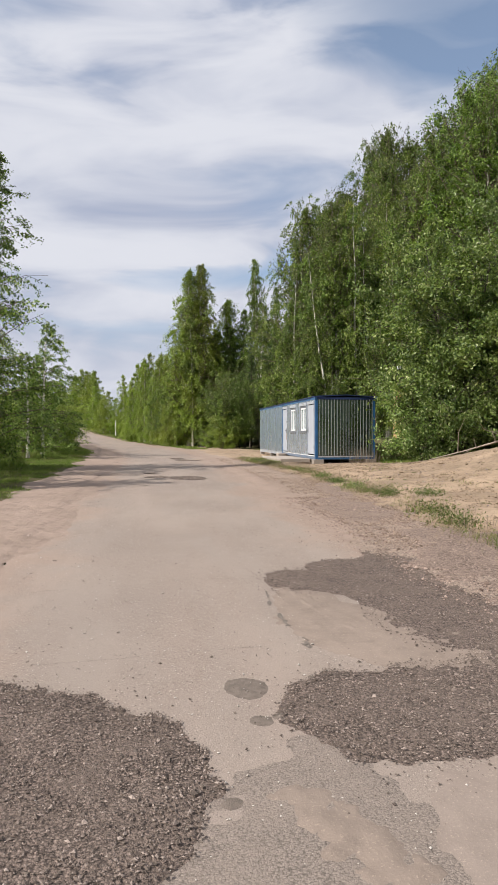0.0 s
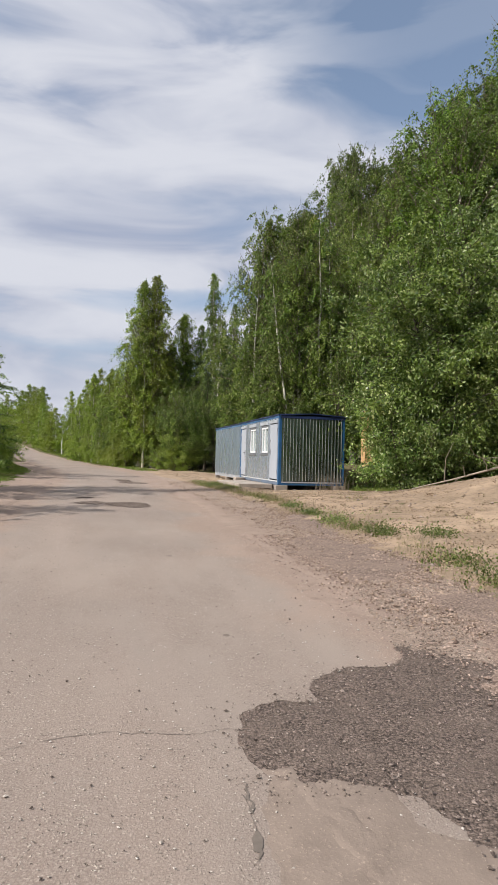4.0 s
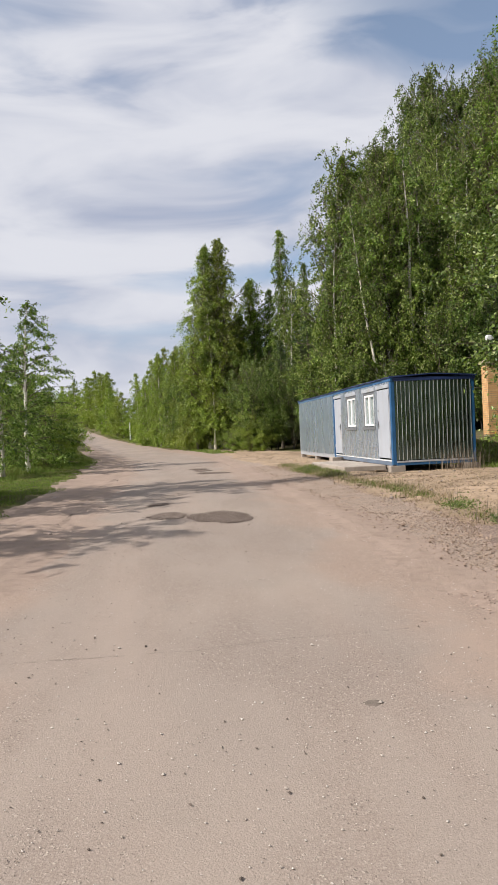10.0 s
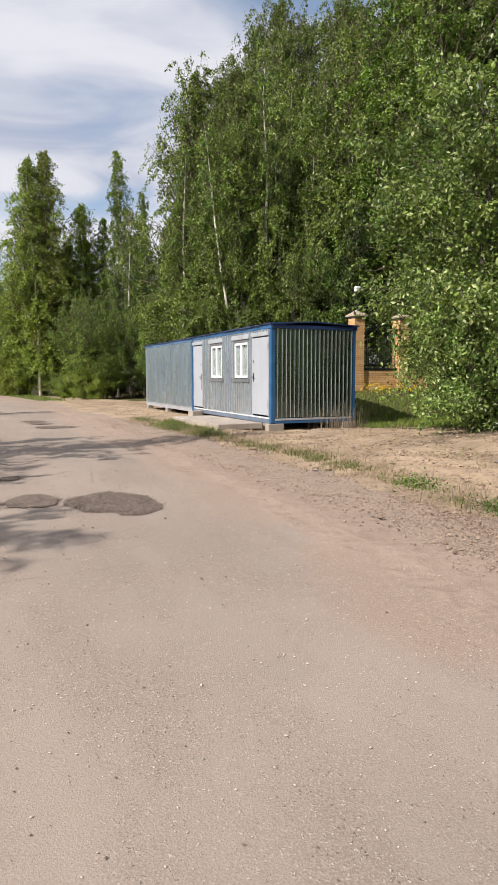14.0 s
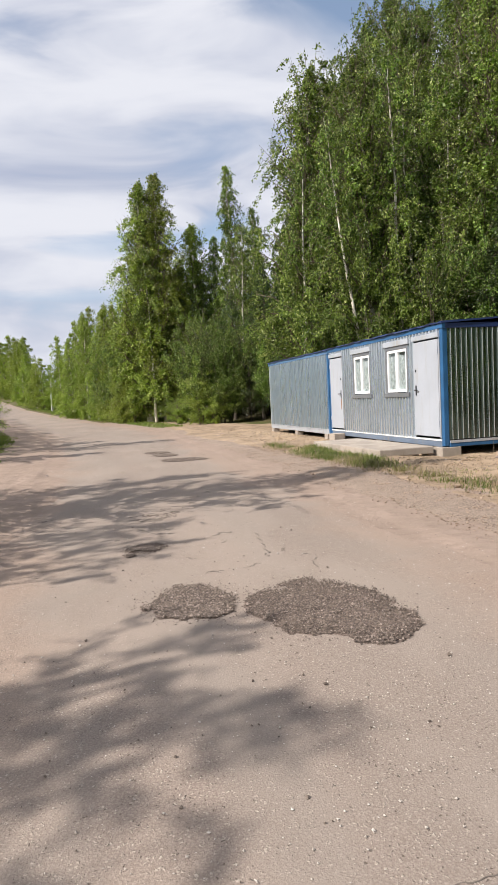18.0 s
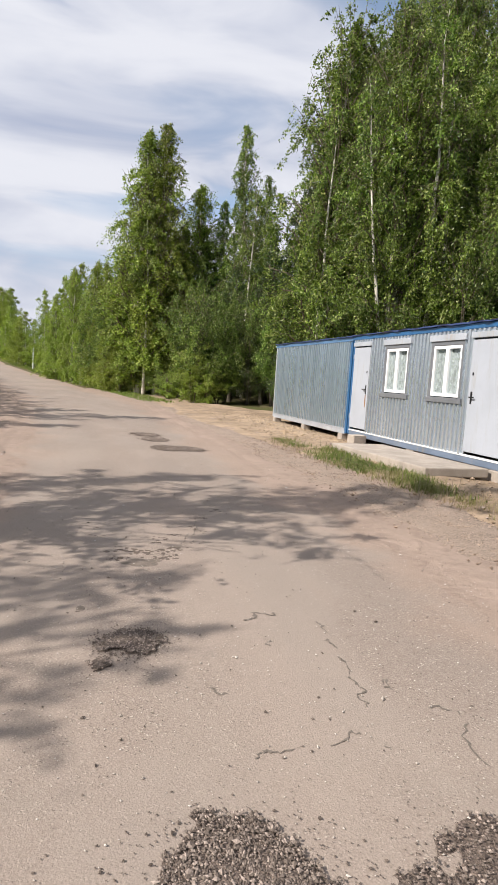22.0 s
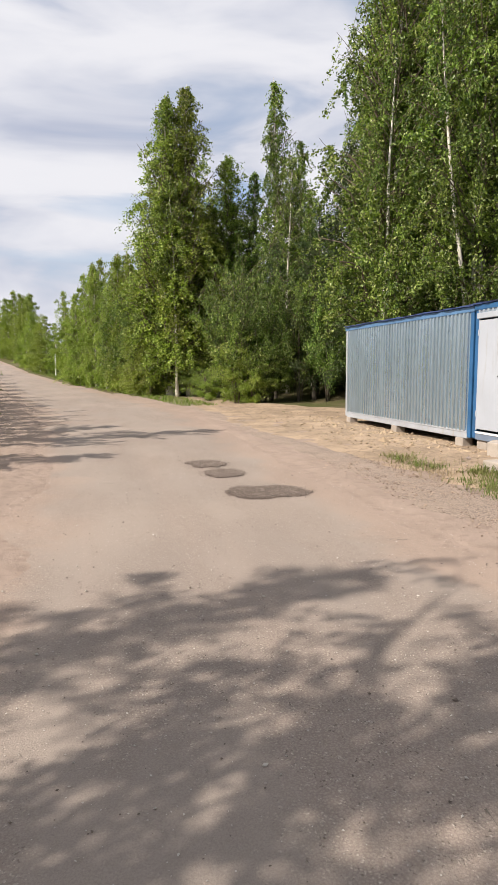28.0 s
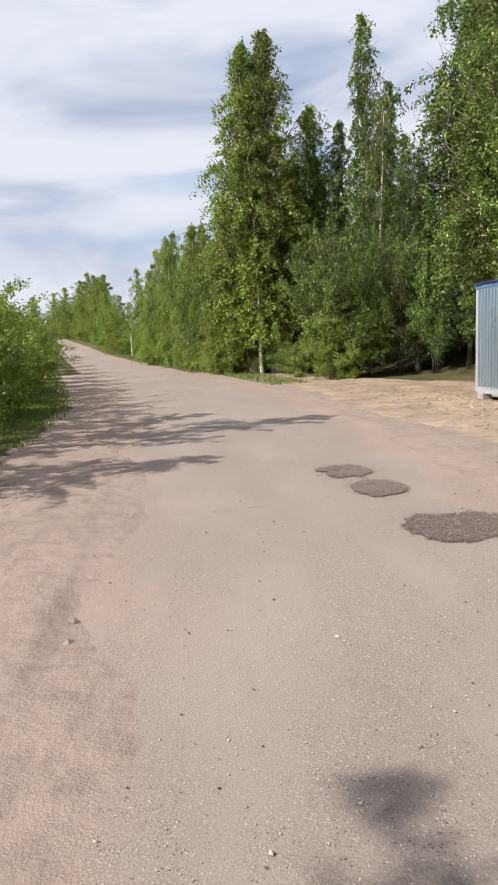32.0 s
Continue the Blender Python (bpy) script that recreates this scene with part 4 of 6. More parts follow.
for x, y, sc, w, t in ((11.2, 45.5, 0.95, 1.0, 100), (16.5, 50.0, 1.1, 1.2, 150), (12.6, 42.5, 0.8, 0.9, 10), (18.0, 45.0, 1.0, 1.2, 200), (5.6, 57.0, 0.72, 0.9, 260), (21.0, 39.0, 0.9, 1.2, 310), (10.4, 50.5, 1.0, 1.1, 20), (14.0, 35.0, 0.7, 1.0, 60), (9.3, 45.4, 0.66, 0.9, 130), (6.1, 48.6, 0.62, 0.85, 15), (7.0, 45.6, 0.55, 0.8, 95), (8.3, 44.2, 0.62, 0.85, 190), (5.2, 50.8, 0.5, 0.8, 230), (4.4, 58.0, 0.66, 1.0, 0), (7.2, 57.5, 0.7, 1.0, 75), (11.5, 56.0, 0.8, 1.1, 200)):
    place(dark, x, y, t, sc, w)
# undergrowth along the wood's edge: leafy at both ends, thin in the middle
for x, y, sc, w, t in ((0.9, 53.8, 0.95, 0.9, 20), (1.5, 53.2, 0.7, 0.8, 140), (0.0, 56.6, 1.0, 1.0, 200), (2.9, 49.8, 0.28, 0.5, 60), (4.5, 45.4, 0.4, 0.6, 10), (3.7, 45.8, 0.85, 0.8, 300), (3.9, 46.4, 1.1, 0.7, 80), (3.2, 53.4, 0.9, 1.0, 140), (4.3, 53.0, 0.8, 1.0, 220), (5.4, 46.8, 1.0, 0.65, 90), (4.8, 45.6, 0.75, 0.5, 210), (6.3, 45.6, 0.95, 0.6, 30), (7.2, 44.6, 0.9, 0.6, 270), (7.6, 40.6, 0.6, 0.6, 230), (11.8, 36.6, 1.25, 0.9, 10), (13.4, 35.8, 1.2, 0.95, 190), (8.2, 39.6, 1.1, 0.9, 330), (9.3, 38.7, 1.2, 0.95, 75)):
    place(under, x, y, t, sc, w)
for x, y, sc, w, t in ((3.5, 45.1, 0.75, 0.62, 40), (4.15, 44.9, 0.5, 0.5, 160), (2.7, 47.6, 0.4, 0.5, 280)):
    place(shrub, x, y, t, sc, w)
for i in range(12):
    place(under, 9.5 + i * 1.35 + rs.uniform(-0.4, 0.4), 39.5 + rs.uniform(-0.5, 3.0), rs.uniform(0, 360), rs.uniform(0.6, 0.95), rs.uniform(0.9, 1.2))
for i in range(9):
    place(under, 4.2 + i * 1.4, 54.0 + rs.uniform(0, 4), rs.uniform(0, 360), rs.uniform(0.9, 1.3), rs.uniform(1, 1.2))
# the roadside row farther on: a peak of birches, a dip of shrubs, then a clump at the bend
for x, y, sc, w, t in ((-3.2, 75.5, 0.93, 0.8, 40), (-4.8, 78.0, 0.8, 0.7, 110), (0.0, 74.0, 0.94, 0.85, 170), (-2.6, 78.0, 0.96, 0.8, 230), (-1.0, 71.5, 0.82, 0.8, 300), (-3.9, 72.6, 0.66, 0.7, 20), (-4.9, 82.5, 0.6, 0.75, 80), (-6.2, 86.5, 0.5, 0.85, 150), (-7.3, 88.0, 0.62, 0.9, 210), (-8.4, 92.0, 0.55, 0.9, 270), (-9.3, 96.0, 0.5, 0.9, 330), (-10.8, 101.0, 0.5, 0.9, 60)):
    place(far, x, y, t, sc, w)
for x, y, sc, w, t in ((-13.4, 118, 0.98, 1.25, 0), (-14.8, 122, 1.10, 1.35, 60), (-12.6, 124, 1.04, 1.3, 120), (-16.2, 126, 1.0, 1.3, 180), (-12.4, 117, 0.92, 1.2, 240), (-11.6, 112, 0.74, 1.1, 300), (-17.6, 131, 0.9, 1.3, 30), (-14.6, 130, 1.1, 1.4, 90), (-20.6, 138, 0.95, 1.3, 150), (-13.0, 130, 1.1, 1.4, 210)):
    place(far, x, y, t, sc, w)
for i in range(9):
    y = 104 + i * 6.5
    place(far, float(road_left(y)) - 3.6 - rs.uniform(0, 2.5), y, rs.uniform(0, 360), rs.uniform(0.42, 0.6), rs.uniform(0.9, 1.2))
for i in range(10):
    place(far, -26 + rs.uniform(-9, 9), 168 + rs.uniform(-6, 22), rs.uniform(0, 360), rs.uniform(0.8, 1.1), 1.5)

# thin birches with bare trunks behind the cabins
leaner = make_tree("birch_tree", 24, 11.5, 1.4, 0.55, 40, 6, 4200, 0.11, wind=0.2, lean=(-0.16, 0.0), r0=0.085, rise=1.6, weep=0.6, jitter=0.07, label="thin leaning birch with a bare white trunk")
place(leaner, 9.6, 38.0, 0, first=True)
place(leaner, 12.6, 39.0, 150, 1.05)
upright = make_tree("birch_tree", 26, 13.5, 1.5, 0.5, 44, 6, 5000, 0.11, wind=0.2, bend=0.05, r0=0.10, rise=1.6, weep=0.6, jitter=0.07, label="upright birch with a bare white trunk behind the cabins")
place(upright, 7.7, 40.3, 0, 0.9, first=True)
for x, y, t, sc in ((1.75, 51.6, 200, 0.78), (7.4, 50.6, 40, 0.85), (9.7, 38.2, 70, 0.9), (10.9, 38.0, 160, 1.05), (11.6, 38.4, 250, 0.95), (14.0, 38.0, 20, 1.1), (16.2, 37.4, 120, 1.0), (13.1, 37.6, 300, 0.85)):
    place(upright, x, y, t, sc)

# the lake side
lone = make_tree("birch_tree", 21, 9.7, 1.6, 0.06, 120, 9, 28000, 0.074, droop=0.5, wind=0.95, rag=0.5, profile="spire", rise=1.5, weep=0.45, jitter=0.05, fill=0.15, r0=0.06, bark=TWIG, label="windblown birch on the lake bank")
place(lone, -6.5, 21.0, 10, 1.0, 1.12, first=True)
place(lone, -8.5, 21.85, 40, 0.82, 0.98)
thin = make_tree("birch_tree", 25, 7.8, 1.7, 0.15, 48, 10, 11500, 0.064, droop=0.5, wind=1.2, rise=1.0, weep=0.3, jitter=0.032, r0=0.05, bark=TWIG, label="thin windblown birch with sparse leaves on the bank")
place(thin, -8.3, 17.7, 0, 0.84, first=True)
place(thin, -8.1, 15.2, 25, 0.83)
place(thin, -8.6, 14.7, 320, 0.92)
place(thin, -8.0, 18.6, 200, 0.92)
place(thin, -8.9, 13.8, 110, 1.0)
low = make_tree("birch_tree", 22, 6.5, 1.8, 0.05, 58, 10, 19000, 0.072, droop=0.5, wind=0.8, jitter=0.045, label="small birch with a thin pale trunk by the road")
place(low, -6.5, 32.8, 0, first=True)
place(low, -6.9, 34.6, 120, 0.8, 0.9)
place(low, -6.7, 30.0, 240, 0.72, 0.9)
place(low, -10.5, 28.5, 20, 0.7, 0.9)
bare = make_tree("shrub", 23, 3.0, 1.9, 0.02, 50, 7, 2400, 0.075, droop=0.2, wind=0.2, stems=6, profile="round", bark=DARKBARK, limb_bark=DARKBARK, leafmat=LEAF, r0=0.05, label="dark half-bare shrub on the lake bank")
place(bare, -7.4, 18.2, 0, first=True)
place(bare, -7.9, 22.6, 100, 0.8)
place(bare, -7.8, 13.2, 200, 0.9)
for i, (x, y, sc) in enumerate(((-6.2, 38.9, 1.0), (-6.9, 41.2, 1.1), (-7.6, 43.8, 1.05), (-8.2, 46.5, 1.0), (-8.9, 49.3, 1.0), (-8.0, 37.6, 1.15), (-9.6, 52.5, 1.0), (-10.4, 56, 1.0), (-11.3, 60, 1.05), (-12.3, 64, 1.05), (-13.4, 69, 1.1), (-14.8, 74, 1.1), (-16.0, 79, 1.2), (-17.2, 84, 1.3), (-7.4, 35.6, 0.75), (-9.9, 41.5, 1.25), (-11.0, 47.0, 1.3), (-8.2, 31.4, 0.5))):
    place(shrub, x + float(np.interp(y, (36, 42, 52, 84), (-0.65, -0.2, 1.2, 1.8))), y, i * 77, sc * 0.86)
for i, (x, y, sc) in enumerate(((-9.4, 44.5, 0.62), (-11.4, 52.0, 0.65), (-13.4, 60, 0.65), (-16.0, 70, 0.7))):
    place(young, x, y, i * 50, sc, 0.9)
# unseen birches beside and behind the camera, added for reflections
for i in range(5):
    place(low, -9.6 - 1.2 * (i % 2), 6 - i * 5.5, i * 60, rs.uniform(0.8, 1.1))

# willows beside the mound, and unseen trees behind the camera, added for reflections
willow = make_tree("willow_tree", 31, 12.2, 4.0, 0.06, 130, 9, 56000, 0.115, droop=0.3, wind=0.1, stems=4, profile="round", bark=DARKBARK, limb_bark=DARKBARK, leafmat=LEAF_W, r0=0.12, jitter=0.12, label="broad grey-green willow with dark stems")
place(willow, 12.6, 21.4, 0, first=True)
place(willow, 14.5, 13.5, 130, 1.0)
place(willow, 14.8, 4.5, 240, 0.9)
place(willow, 14.5, -5.0, 40, 0.95)
place(willow, 18.0, 25.0, 300, 0.95)
bush = make_tree("shrub", 32, 6.7, 2.4, 0.12, 140, 10, 62000, 0.086, droop=0.22, wind=0.05, stems=6, profile="round", bark=DARKBARK, limb_bark=DARKBARK, leafmat=LEAF_B, r0=0.06, jitter=0.11, label="dense green bush between cabin and sand mound")
place(bush, 9.05, 21.6, 0, 1.15, 1.27, first=True)
thicket = make_tree("shrub", 33, 2.1, 1.5, 0.0, 70, 8, 15000, 0.080, droop=0.15, rag=0.4, wind=0.05, stems=8, profile="round", bark=DARKBARK, limb_bark=DARKBARK, leafmat=LEAF_B, r0=0.02, jitter=0.10, label="low leafy shrub at the foot of the large bush")
place(bush, 8.1, 21.5, 35, 0.50, 0.60)
place(thicket, 7.5, 20.6, 35, 1.0, 1.0, first=True)
place(thicket, 8.5, 20.3, 200, 1.1, 1.1)
place(bush, 9.6, 20.6, 190, 0.36, 0.5)
place(bush, 11.0, 20.2, 275, 0.42, 0.55)
place(bush, 10.8, 22.6, 80, 0.8, 0.8)
place(bush, 11.4, 19.4, 150, 0.8, 0.85)
place(bush, 13.2, 16.8, 220, 0.8)
place(bush, 13.0, 11.5, 20, 0.75)
place(bush, 13.4, 7.0, 100, 0.7)
place(bush, 13.0, 2.0, 300, 0.75)
# more unseen trees behind the camera, added only to be reflected
for i in range(3):
    place(broad, 11 + rs.uniform(-2, 4), -14 - i * 6, i * 70, rs.uniform(0.8, 1.0))
for i in range(3):
    place(low, -9 - i * 2, -26 - i * 9, i * 95, rs.uniform(1.0, 1.3))

# far shore of the lake
rng = np.random.default_rng(77)
n = 5000
C = np.stack([-178 - rng.uniform(0, 26, n), rng.uniform(-200, 430, n), LAKE_Z + 1 + 13 * rng.uniform(0, 1, n) ** 1.3], -1)
C[:, 2] *= 0.85 + 0.25 * vnoise(C[:, 1], C[:, 1] * 0, 0.12, 4)
V, F = leaves(rng, C, 3.4, 0.2, 0.8)
shore = part_np("far_woods", V, F, LEAF_D)
tagged(shore, "distant woods along the far shore of the lake", "woods", kind="stuff")

# ---- the two site cabins ----
def corrugated(y0, y1, z0, z1, x, phase=0.0, pitch=0.132, depth=0.030, along="y", steps=(0.0, 0.014, 0.062, 0.076)):
    """Profiled sheet: flat pans with narrow proud ribs, facing -x (or -y when it runs along x)."""
    pts, start = [(y0, 0.0)], math.floor((y0 - phase) / pitch) * pitch + phase
    k = start
    while k < y1 + pitch:
        for d, o in zip(steps, (0.0, depth, depth, 0.0)):
            if y0 < k + d < y1:
                pts.append((k + d, o))
        k += pitch
    pts.append((y1, pts[-1][1]))
    bm = bmesh.new()
    rows = [[bm.verts.new((x - o, a, z) if along == "y" else (a, x - o, z)) for a, o in pts] for z in (z0, z1)]
    for i in range(len(pts) - 1):
        q = [rows[0][i], rows[0][i + 1], rows[1][i + 1], rows[1][i]]
        bm.faces.new(q[::-1] if along == "y" else q)
    return bm


def window_unit(cabin, y0, y1, z0, z1):
    """White plastic window with grey trim, two lights and lace behind the glass; local wall face at x = 0."""
    win = new("window")
    win.parent = cabin
    tw = 0.075
    for nm, b in (("trim_side", (-0.03, 0.0, y0, y0 + tw, z0, z1)), ("trim_side", (-0.03, 0.0, y1 - tw, y1, z0, z1)), ("trim_sill", (-0.055, 0.0, y0 - 0.04, y1 + 0.04, z0 - 0.035, z0 + tw * 0.8)), ("trim_head", (-0.03, 0.0, y0 + tw, y1 - tw, z1 - tw, z1))):
        part(nm, box(*b, 0.006), TRIM, win)
    part("drip_cap", box(-0.06, 0.0, y0 - 0.05, y1 + 0.05, z1 + 0.003, z1 + 0.12, 0.006), FLASH, win, "pale sheet cap above the window")
    a0, a1, b0, b1, fw = y0 + tw, y1 - tw, z0 + tw, z1 - tw, 0.065
    fr = bmesh.new()
    for b in ((a0, a0 + fw, b0, b1), (a1 - fw, a1, b0, b1), (a0 + fw, a1 - fw, b0, b0 + fw), (a0 + fw, a1 - fw, b1 - fw, b1)):
        box(-0.018, 0.05, *b, 0.004, bm=fr)
    part("frame", fr, WHITE, win, "white plastic frame")
    mid = a0 + (a1 - a0) * 0.5
    part("mullion", box(-0.024, 0.05, mid - 0.055, mid + 0.055, b0 + fw, b1 - fw, 0.004), WHITE, win)
    for c0, c1 in ((a0 + fw, mid - 0.055), (mid + 0.055, a1 - fw)):
        pane = part("pane", box(0.012, 0.018, c0, c1, b0 + fw, b1 - fw), GLASS, win, "clear glass")
        pane.visible_shadow = False
        cb = bmesh.new()
        n = 14
        top = [cb.verts.new((0.06 + 0.012 * math.sin(i * 1.7), c0 + (c1 - c0) * i / n, b1 - fw)) for i in range(n + 1)]
        bot = [cb.verts.new((0.065 + 0.018 * math.sin(i * 1.7 + 0.3), c0 + (c1 - c0) * i / n, b0 + fw - 0.02)) for i in range(n + 1)]
        for i in range(n):
            cb.faces.new((bot[i + 1], bot[i], top[i], top[i + 1]))
        part("curtain", cb, CURTAIN, win, "white lace curtain")
    return win


def door_unit(cabin, y0, y1, z0, z1, handle_side, stained=False):
    door = part("door", box(-0.035, 0.0, y0 + 0.03, y1 - 0.03, z0 + 0.03, z1 - 0.03, 0.006), DOORGREY, cabin, "pale grey sheet-metal door, closed")
    part("door_frame", box(-0.02, 0.0, y0, y0 + 0.028, z0, z1, 0.003), FLASH, door)
    part("door_frame", box(-0.02, 0.0, y1 - 0.028, y1, z0, z1, 0.003), FLASH, door)
    part("door_head", box(-0.055, 0.0, y0 - 0.02, y1 + 0.02, z1 + 0.003, z1 + 0.10, 0.005), FLASH, door)
    hy = y1 - 0.12 if handle_side > 0 else y0 + 0.12
    zc = z0 + 0.98
    part("lock_plate", box(-0.046, -0.034, hy - 0.02, hy + 0.02, zc - 0.11, zc + 0.10, 0.004), STEEL, door)
    hd = box(-0.075, -0.044, hy - 0.012, hy + 0.012, zc - 0.012, zc + 0.012, 0.003)
    box(-0.085, -0.068, hy - (0.012 if handle_side < 0 else 0.12), hy + (0.12 if handle_side < 0 else 0.012), zc - 0.012, zc + 0.012, 0.004, bm=hd)
    part("handle", hd, STEEL, door, "black lever handle")
    part("upper_lock", box(-0.046, -0.034, hy - 0.018, hy + 0.018, zc + 0.38, zc + 0.43, 0.004), STEEL, door)
    if stained:
        part("rust_streak", box(-0.0385, -0.034, hy - 0.025, hy + 0.02, zc - 0.42, zc - 0.13, 0.001), RUST, door, "rust streak under the handle")
    for zz in (z0 + 0.25, z1 - 0.30):
        yy = y0 + 0.03 if handle_side > 0 else y1 - 0.03
        part("hinge", box(-0.05, -0.03, yy - 0.012, yy + 0.012, zz, zz + 0.11, 0.004), DOORGREY, door)
    return door


def cabin_shell(name, L, label, openings, blue_front):
    """A cabin 2.42 m deep: its front is the local plane x = 0, from y = 0 to L; z = 0 at the underside."""
    W, H = 2.42, 2.43
    cabin = new(name)
    tagged(cabin, label, "cabin", "site cabins")
    zb, zt = 0.15, H - 0.10
    # frame
    for y in (0.0, L - 0.10):
        for x in (0.0, W - 0.10):
            part("corner_post", box(x - 0.012, x + 0.10, y - 0.004 if y == 0 else y, y + 0.10 + (0.004 if y else 0), 0.02, H - 0.02, 0.012), BLUE if blue_front or not y else FLASH, cabin, "painted steel post")
    part("base_beam", box(-0.012, 0.09, 0.102, L - 0.102, 0.0, zb - 0.037, 0.008), BEAM if blue_front else FLASH, cabin, "faded bottom beam")
    part("base_trim", box(-0.022, 0.09, 0.102, L - 0.102, zb - 0.035, zb, 0.006), WHITE if blue_front else FLASH, cabin, "white strip along the bottom beam")
    part("base_beam", box(W - 0.10, W + 0.005, 0.102, L - 0.102, 0.0, zb, 0.01), BLUE, cabin)
    for y in (-0.01, L - 0.09):
        part("base_beam", box(0.102, W - 0.102, y, y + 0.10, 0.0, zb - 0.03, 0.01), BLUE, cabin)
    part("base_trim", box(0.102, W - 0.102, -0.018, -0.011, zb - 0.07, zb - 0.02, 0.002), FLASH, cabin, "pale strip along the bottom beam")
    part("floor_slab", box(0.09, W - 0.1, 0.1, L - 0.1, 0.03, 0.13), DARKIN, cabin)
    # walls: sheets with openings left free, and a backing behind them
    segs, cur = [], 0.102
    for y0, y1, z0, z1 in sorted(openings):
        segs += [(cur, y0, zb, zt)]
        if z0 > zb + 0.02:
            segs += [(y0, y1, zb, z0)]
        if z1 < zt - 0.02:
            segs += [(y0, y1, z1, zt)]
        cur = y1
    segs += [(cur, L - 0.102, zb, zt)]
    front = new("front_wall")
    front.parent = cabin
    for s in segs:
        if s[1] - s[0] < 0.03:
            continue
        part("profiled_sheet", corrugated(s[0], s[1], s[2], s[3], 0.0, depth=0.036 if blue_front else 0.034, steps=(0.0, 0.006, 0.060, 0.066)), ZINC if blue_front else FARZINC, front)
        part("backing", box(0.006, 0.07, *s), DARKIN, front)
    # zinc like the front; the dark reflection of the trees is in its colour
    end = part("end_sheet", corrugated(0.102, W - 0.102, zb, zt, 0.004, 0.03, 0.118, 0.022, "x", (0.0, 0.013, 0.028, 0.044)), DARKREFLECT, cabin, "ribbed zinc sheet with the woods' dark reflection put into its colour")
    # thin pale strips added on the rib crests as painted glints
    rib, k = None, 0.118 * math.ceil((0.102 - 0.03) / 0.118) + 0.03
    while k < W - 0.14:
        if rib is None:
            rib = part("rib", box(-0.0055, 0.0055, -0.001, 0.002, zb, zt), RIBGLINT, end)
            first_glint = rib
        else:
            rib = new("rib", first_glint.data)
            rib.parent = end
        rib.location = (k + 0.016, -0.0185, 0)
        k += 0.118
    part("end_backing", box(0.1, W - 0.1, 0.012, 0.07, zb, zt), DARKIN, cabin)
    part("end_sheet", box(0.1, W - 0.1, L - 0.07, L - 0.01, zb, zt), ZINC, cabin)
    part("rear_sheet", box(W - 0.07, W - 0.01, 0.1, L - 0.1, zb, zt), ZINC, cabin)
    # roof: fascia all round, a shallow dark felt cover with uneven edges
    part("fascia", box(-0.03, 0.05, -0.03, L + 0.03, zt, H, 0.01), BLUE if blue_front else PALEBLUE, cabin, "blue fascia under the roof")
    # rear and end fascia: blue paint with its shade put into a darker colour
    part("fascia", box(W - 0.05, W + 0.03, -0.03, L + 0.03, zt, H, 0.01), ROOF_SHADEBLUE, cabin)
    for y in (-0.032, L - 0.05):
        part("fascia", box(0.052, W - 0.052, y, y + 0.08, zt, H, 0.01), ROOF_SHADEBLUE, cabin)
    bm = bmesh.new()
    n = 40
    rows = []
    for zz in (0.0, 0.028):
        for fx in (-0.07, W / 2, W + 0.07):
            rows.append([bm.verts.new((fx + (0.02 * rs.uniform(-1, 1) if fx != W / 2 else 0), -0.06 + (L + 0.12) * i / n, H + zz + (0.07 if fx == W / 2 else 0.008 * rs.uniform(-1, 1)))) for i in range(n + 1)])
    for a, b in ((3, 4), (4, 5), (1, 0), (2, 1), (0, 3), (5, 2)):
        for i in range(n):
            bm.faces.new((rows[a][i], rows[b][i], rows[b][i + 1], rows[a][i + 1]))
    for i in (0, n):
        bm.faces.new([rows[k][i] for k in ((0, 1, 2, 5, 4, 3) if i == 0 else (3, 4, 5, 2, 1, 0))])
    part("roof", bm, ROOF_SHADEBLUE, cabin, "dark blue roof sheet with wavy edges")
    return cabin


near_cabin = cabin_shell("site_cabin", 5.97, "galvanised site cabin with blue frame, two doors and two windows",
                         [(0.11, 1.12, 0.15, 2.17), (1.33, 2.40, 1.05, 2.15), (3.20, 4.27, 1.05, 2.15), (4.95, 5.86, 0.15, 2.17)], True)
near_cabin.matrix_basis = pose(5.0, 24.98, 0.29, 0, 0, 0.3)
door_unit(near_cabin, 0.11, 1.12, 0.17, 2.17, 1)
door_unit(near_cabin, 4.95, 5.86, 0.17, 2.17, -1, True)
window_unit(near_cabin, 1.33, 2.40, 1.05, 2.15)
window_unit(near_cabin, 3.20, 4.27, 1.05, 2.15)
far_cabin = cabin_shell("site_cabin", 5.88, "windowless galvanised site cabin with blue corner posts", [], False)
far_cabin.matrix_basis = pose(4.97, 31.02, 0.275, 0, 0, 1.0)


def block(x, y, sx, sy, z1, mat, name, label, turn=0.0, cat="block"):
    g = float(ground_z(x, y)) - 0.06
    ob = part(name, box(-sx / 2, sx / 2, -sy / 2, sy / 2, 0, z1 - g, 0.012), mat)
    ob.matrix_basis = pose(x, y, g, 0, 0, turn)
    return tagged(ob, label, cat, "cabin supports")


for x, y, sx, sy in ((5.12, 25.12, 0.42, 0.36), (7.25, 25.12, 0.42, 0.3), (5.1, 27.9, 0.25, 0.3), (7.25, 28, 0.3, 0.3), (5.1, 30.7, 0.2, 0.3), (7.25, 30.7, 0.3, 0.3)):
    block(x, y, sx, sy, 0.29, CONC, "support_block", "rough grey block under the cabin's corner")
for x, y in ((5.05, 31.35), (7.2, 31.35), (5.0, 34.0), (7.2, 34.0), (4.93, 36.6), (7.2, 36.6)):
    block(x, y, 0.22, 0.26, 0.275, CONC, "support_block", "grey block holding up the windowless cabin")
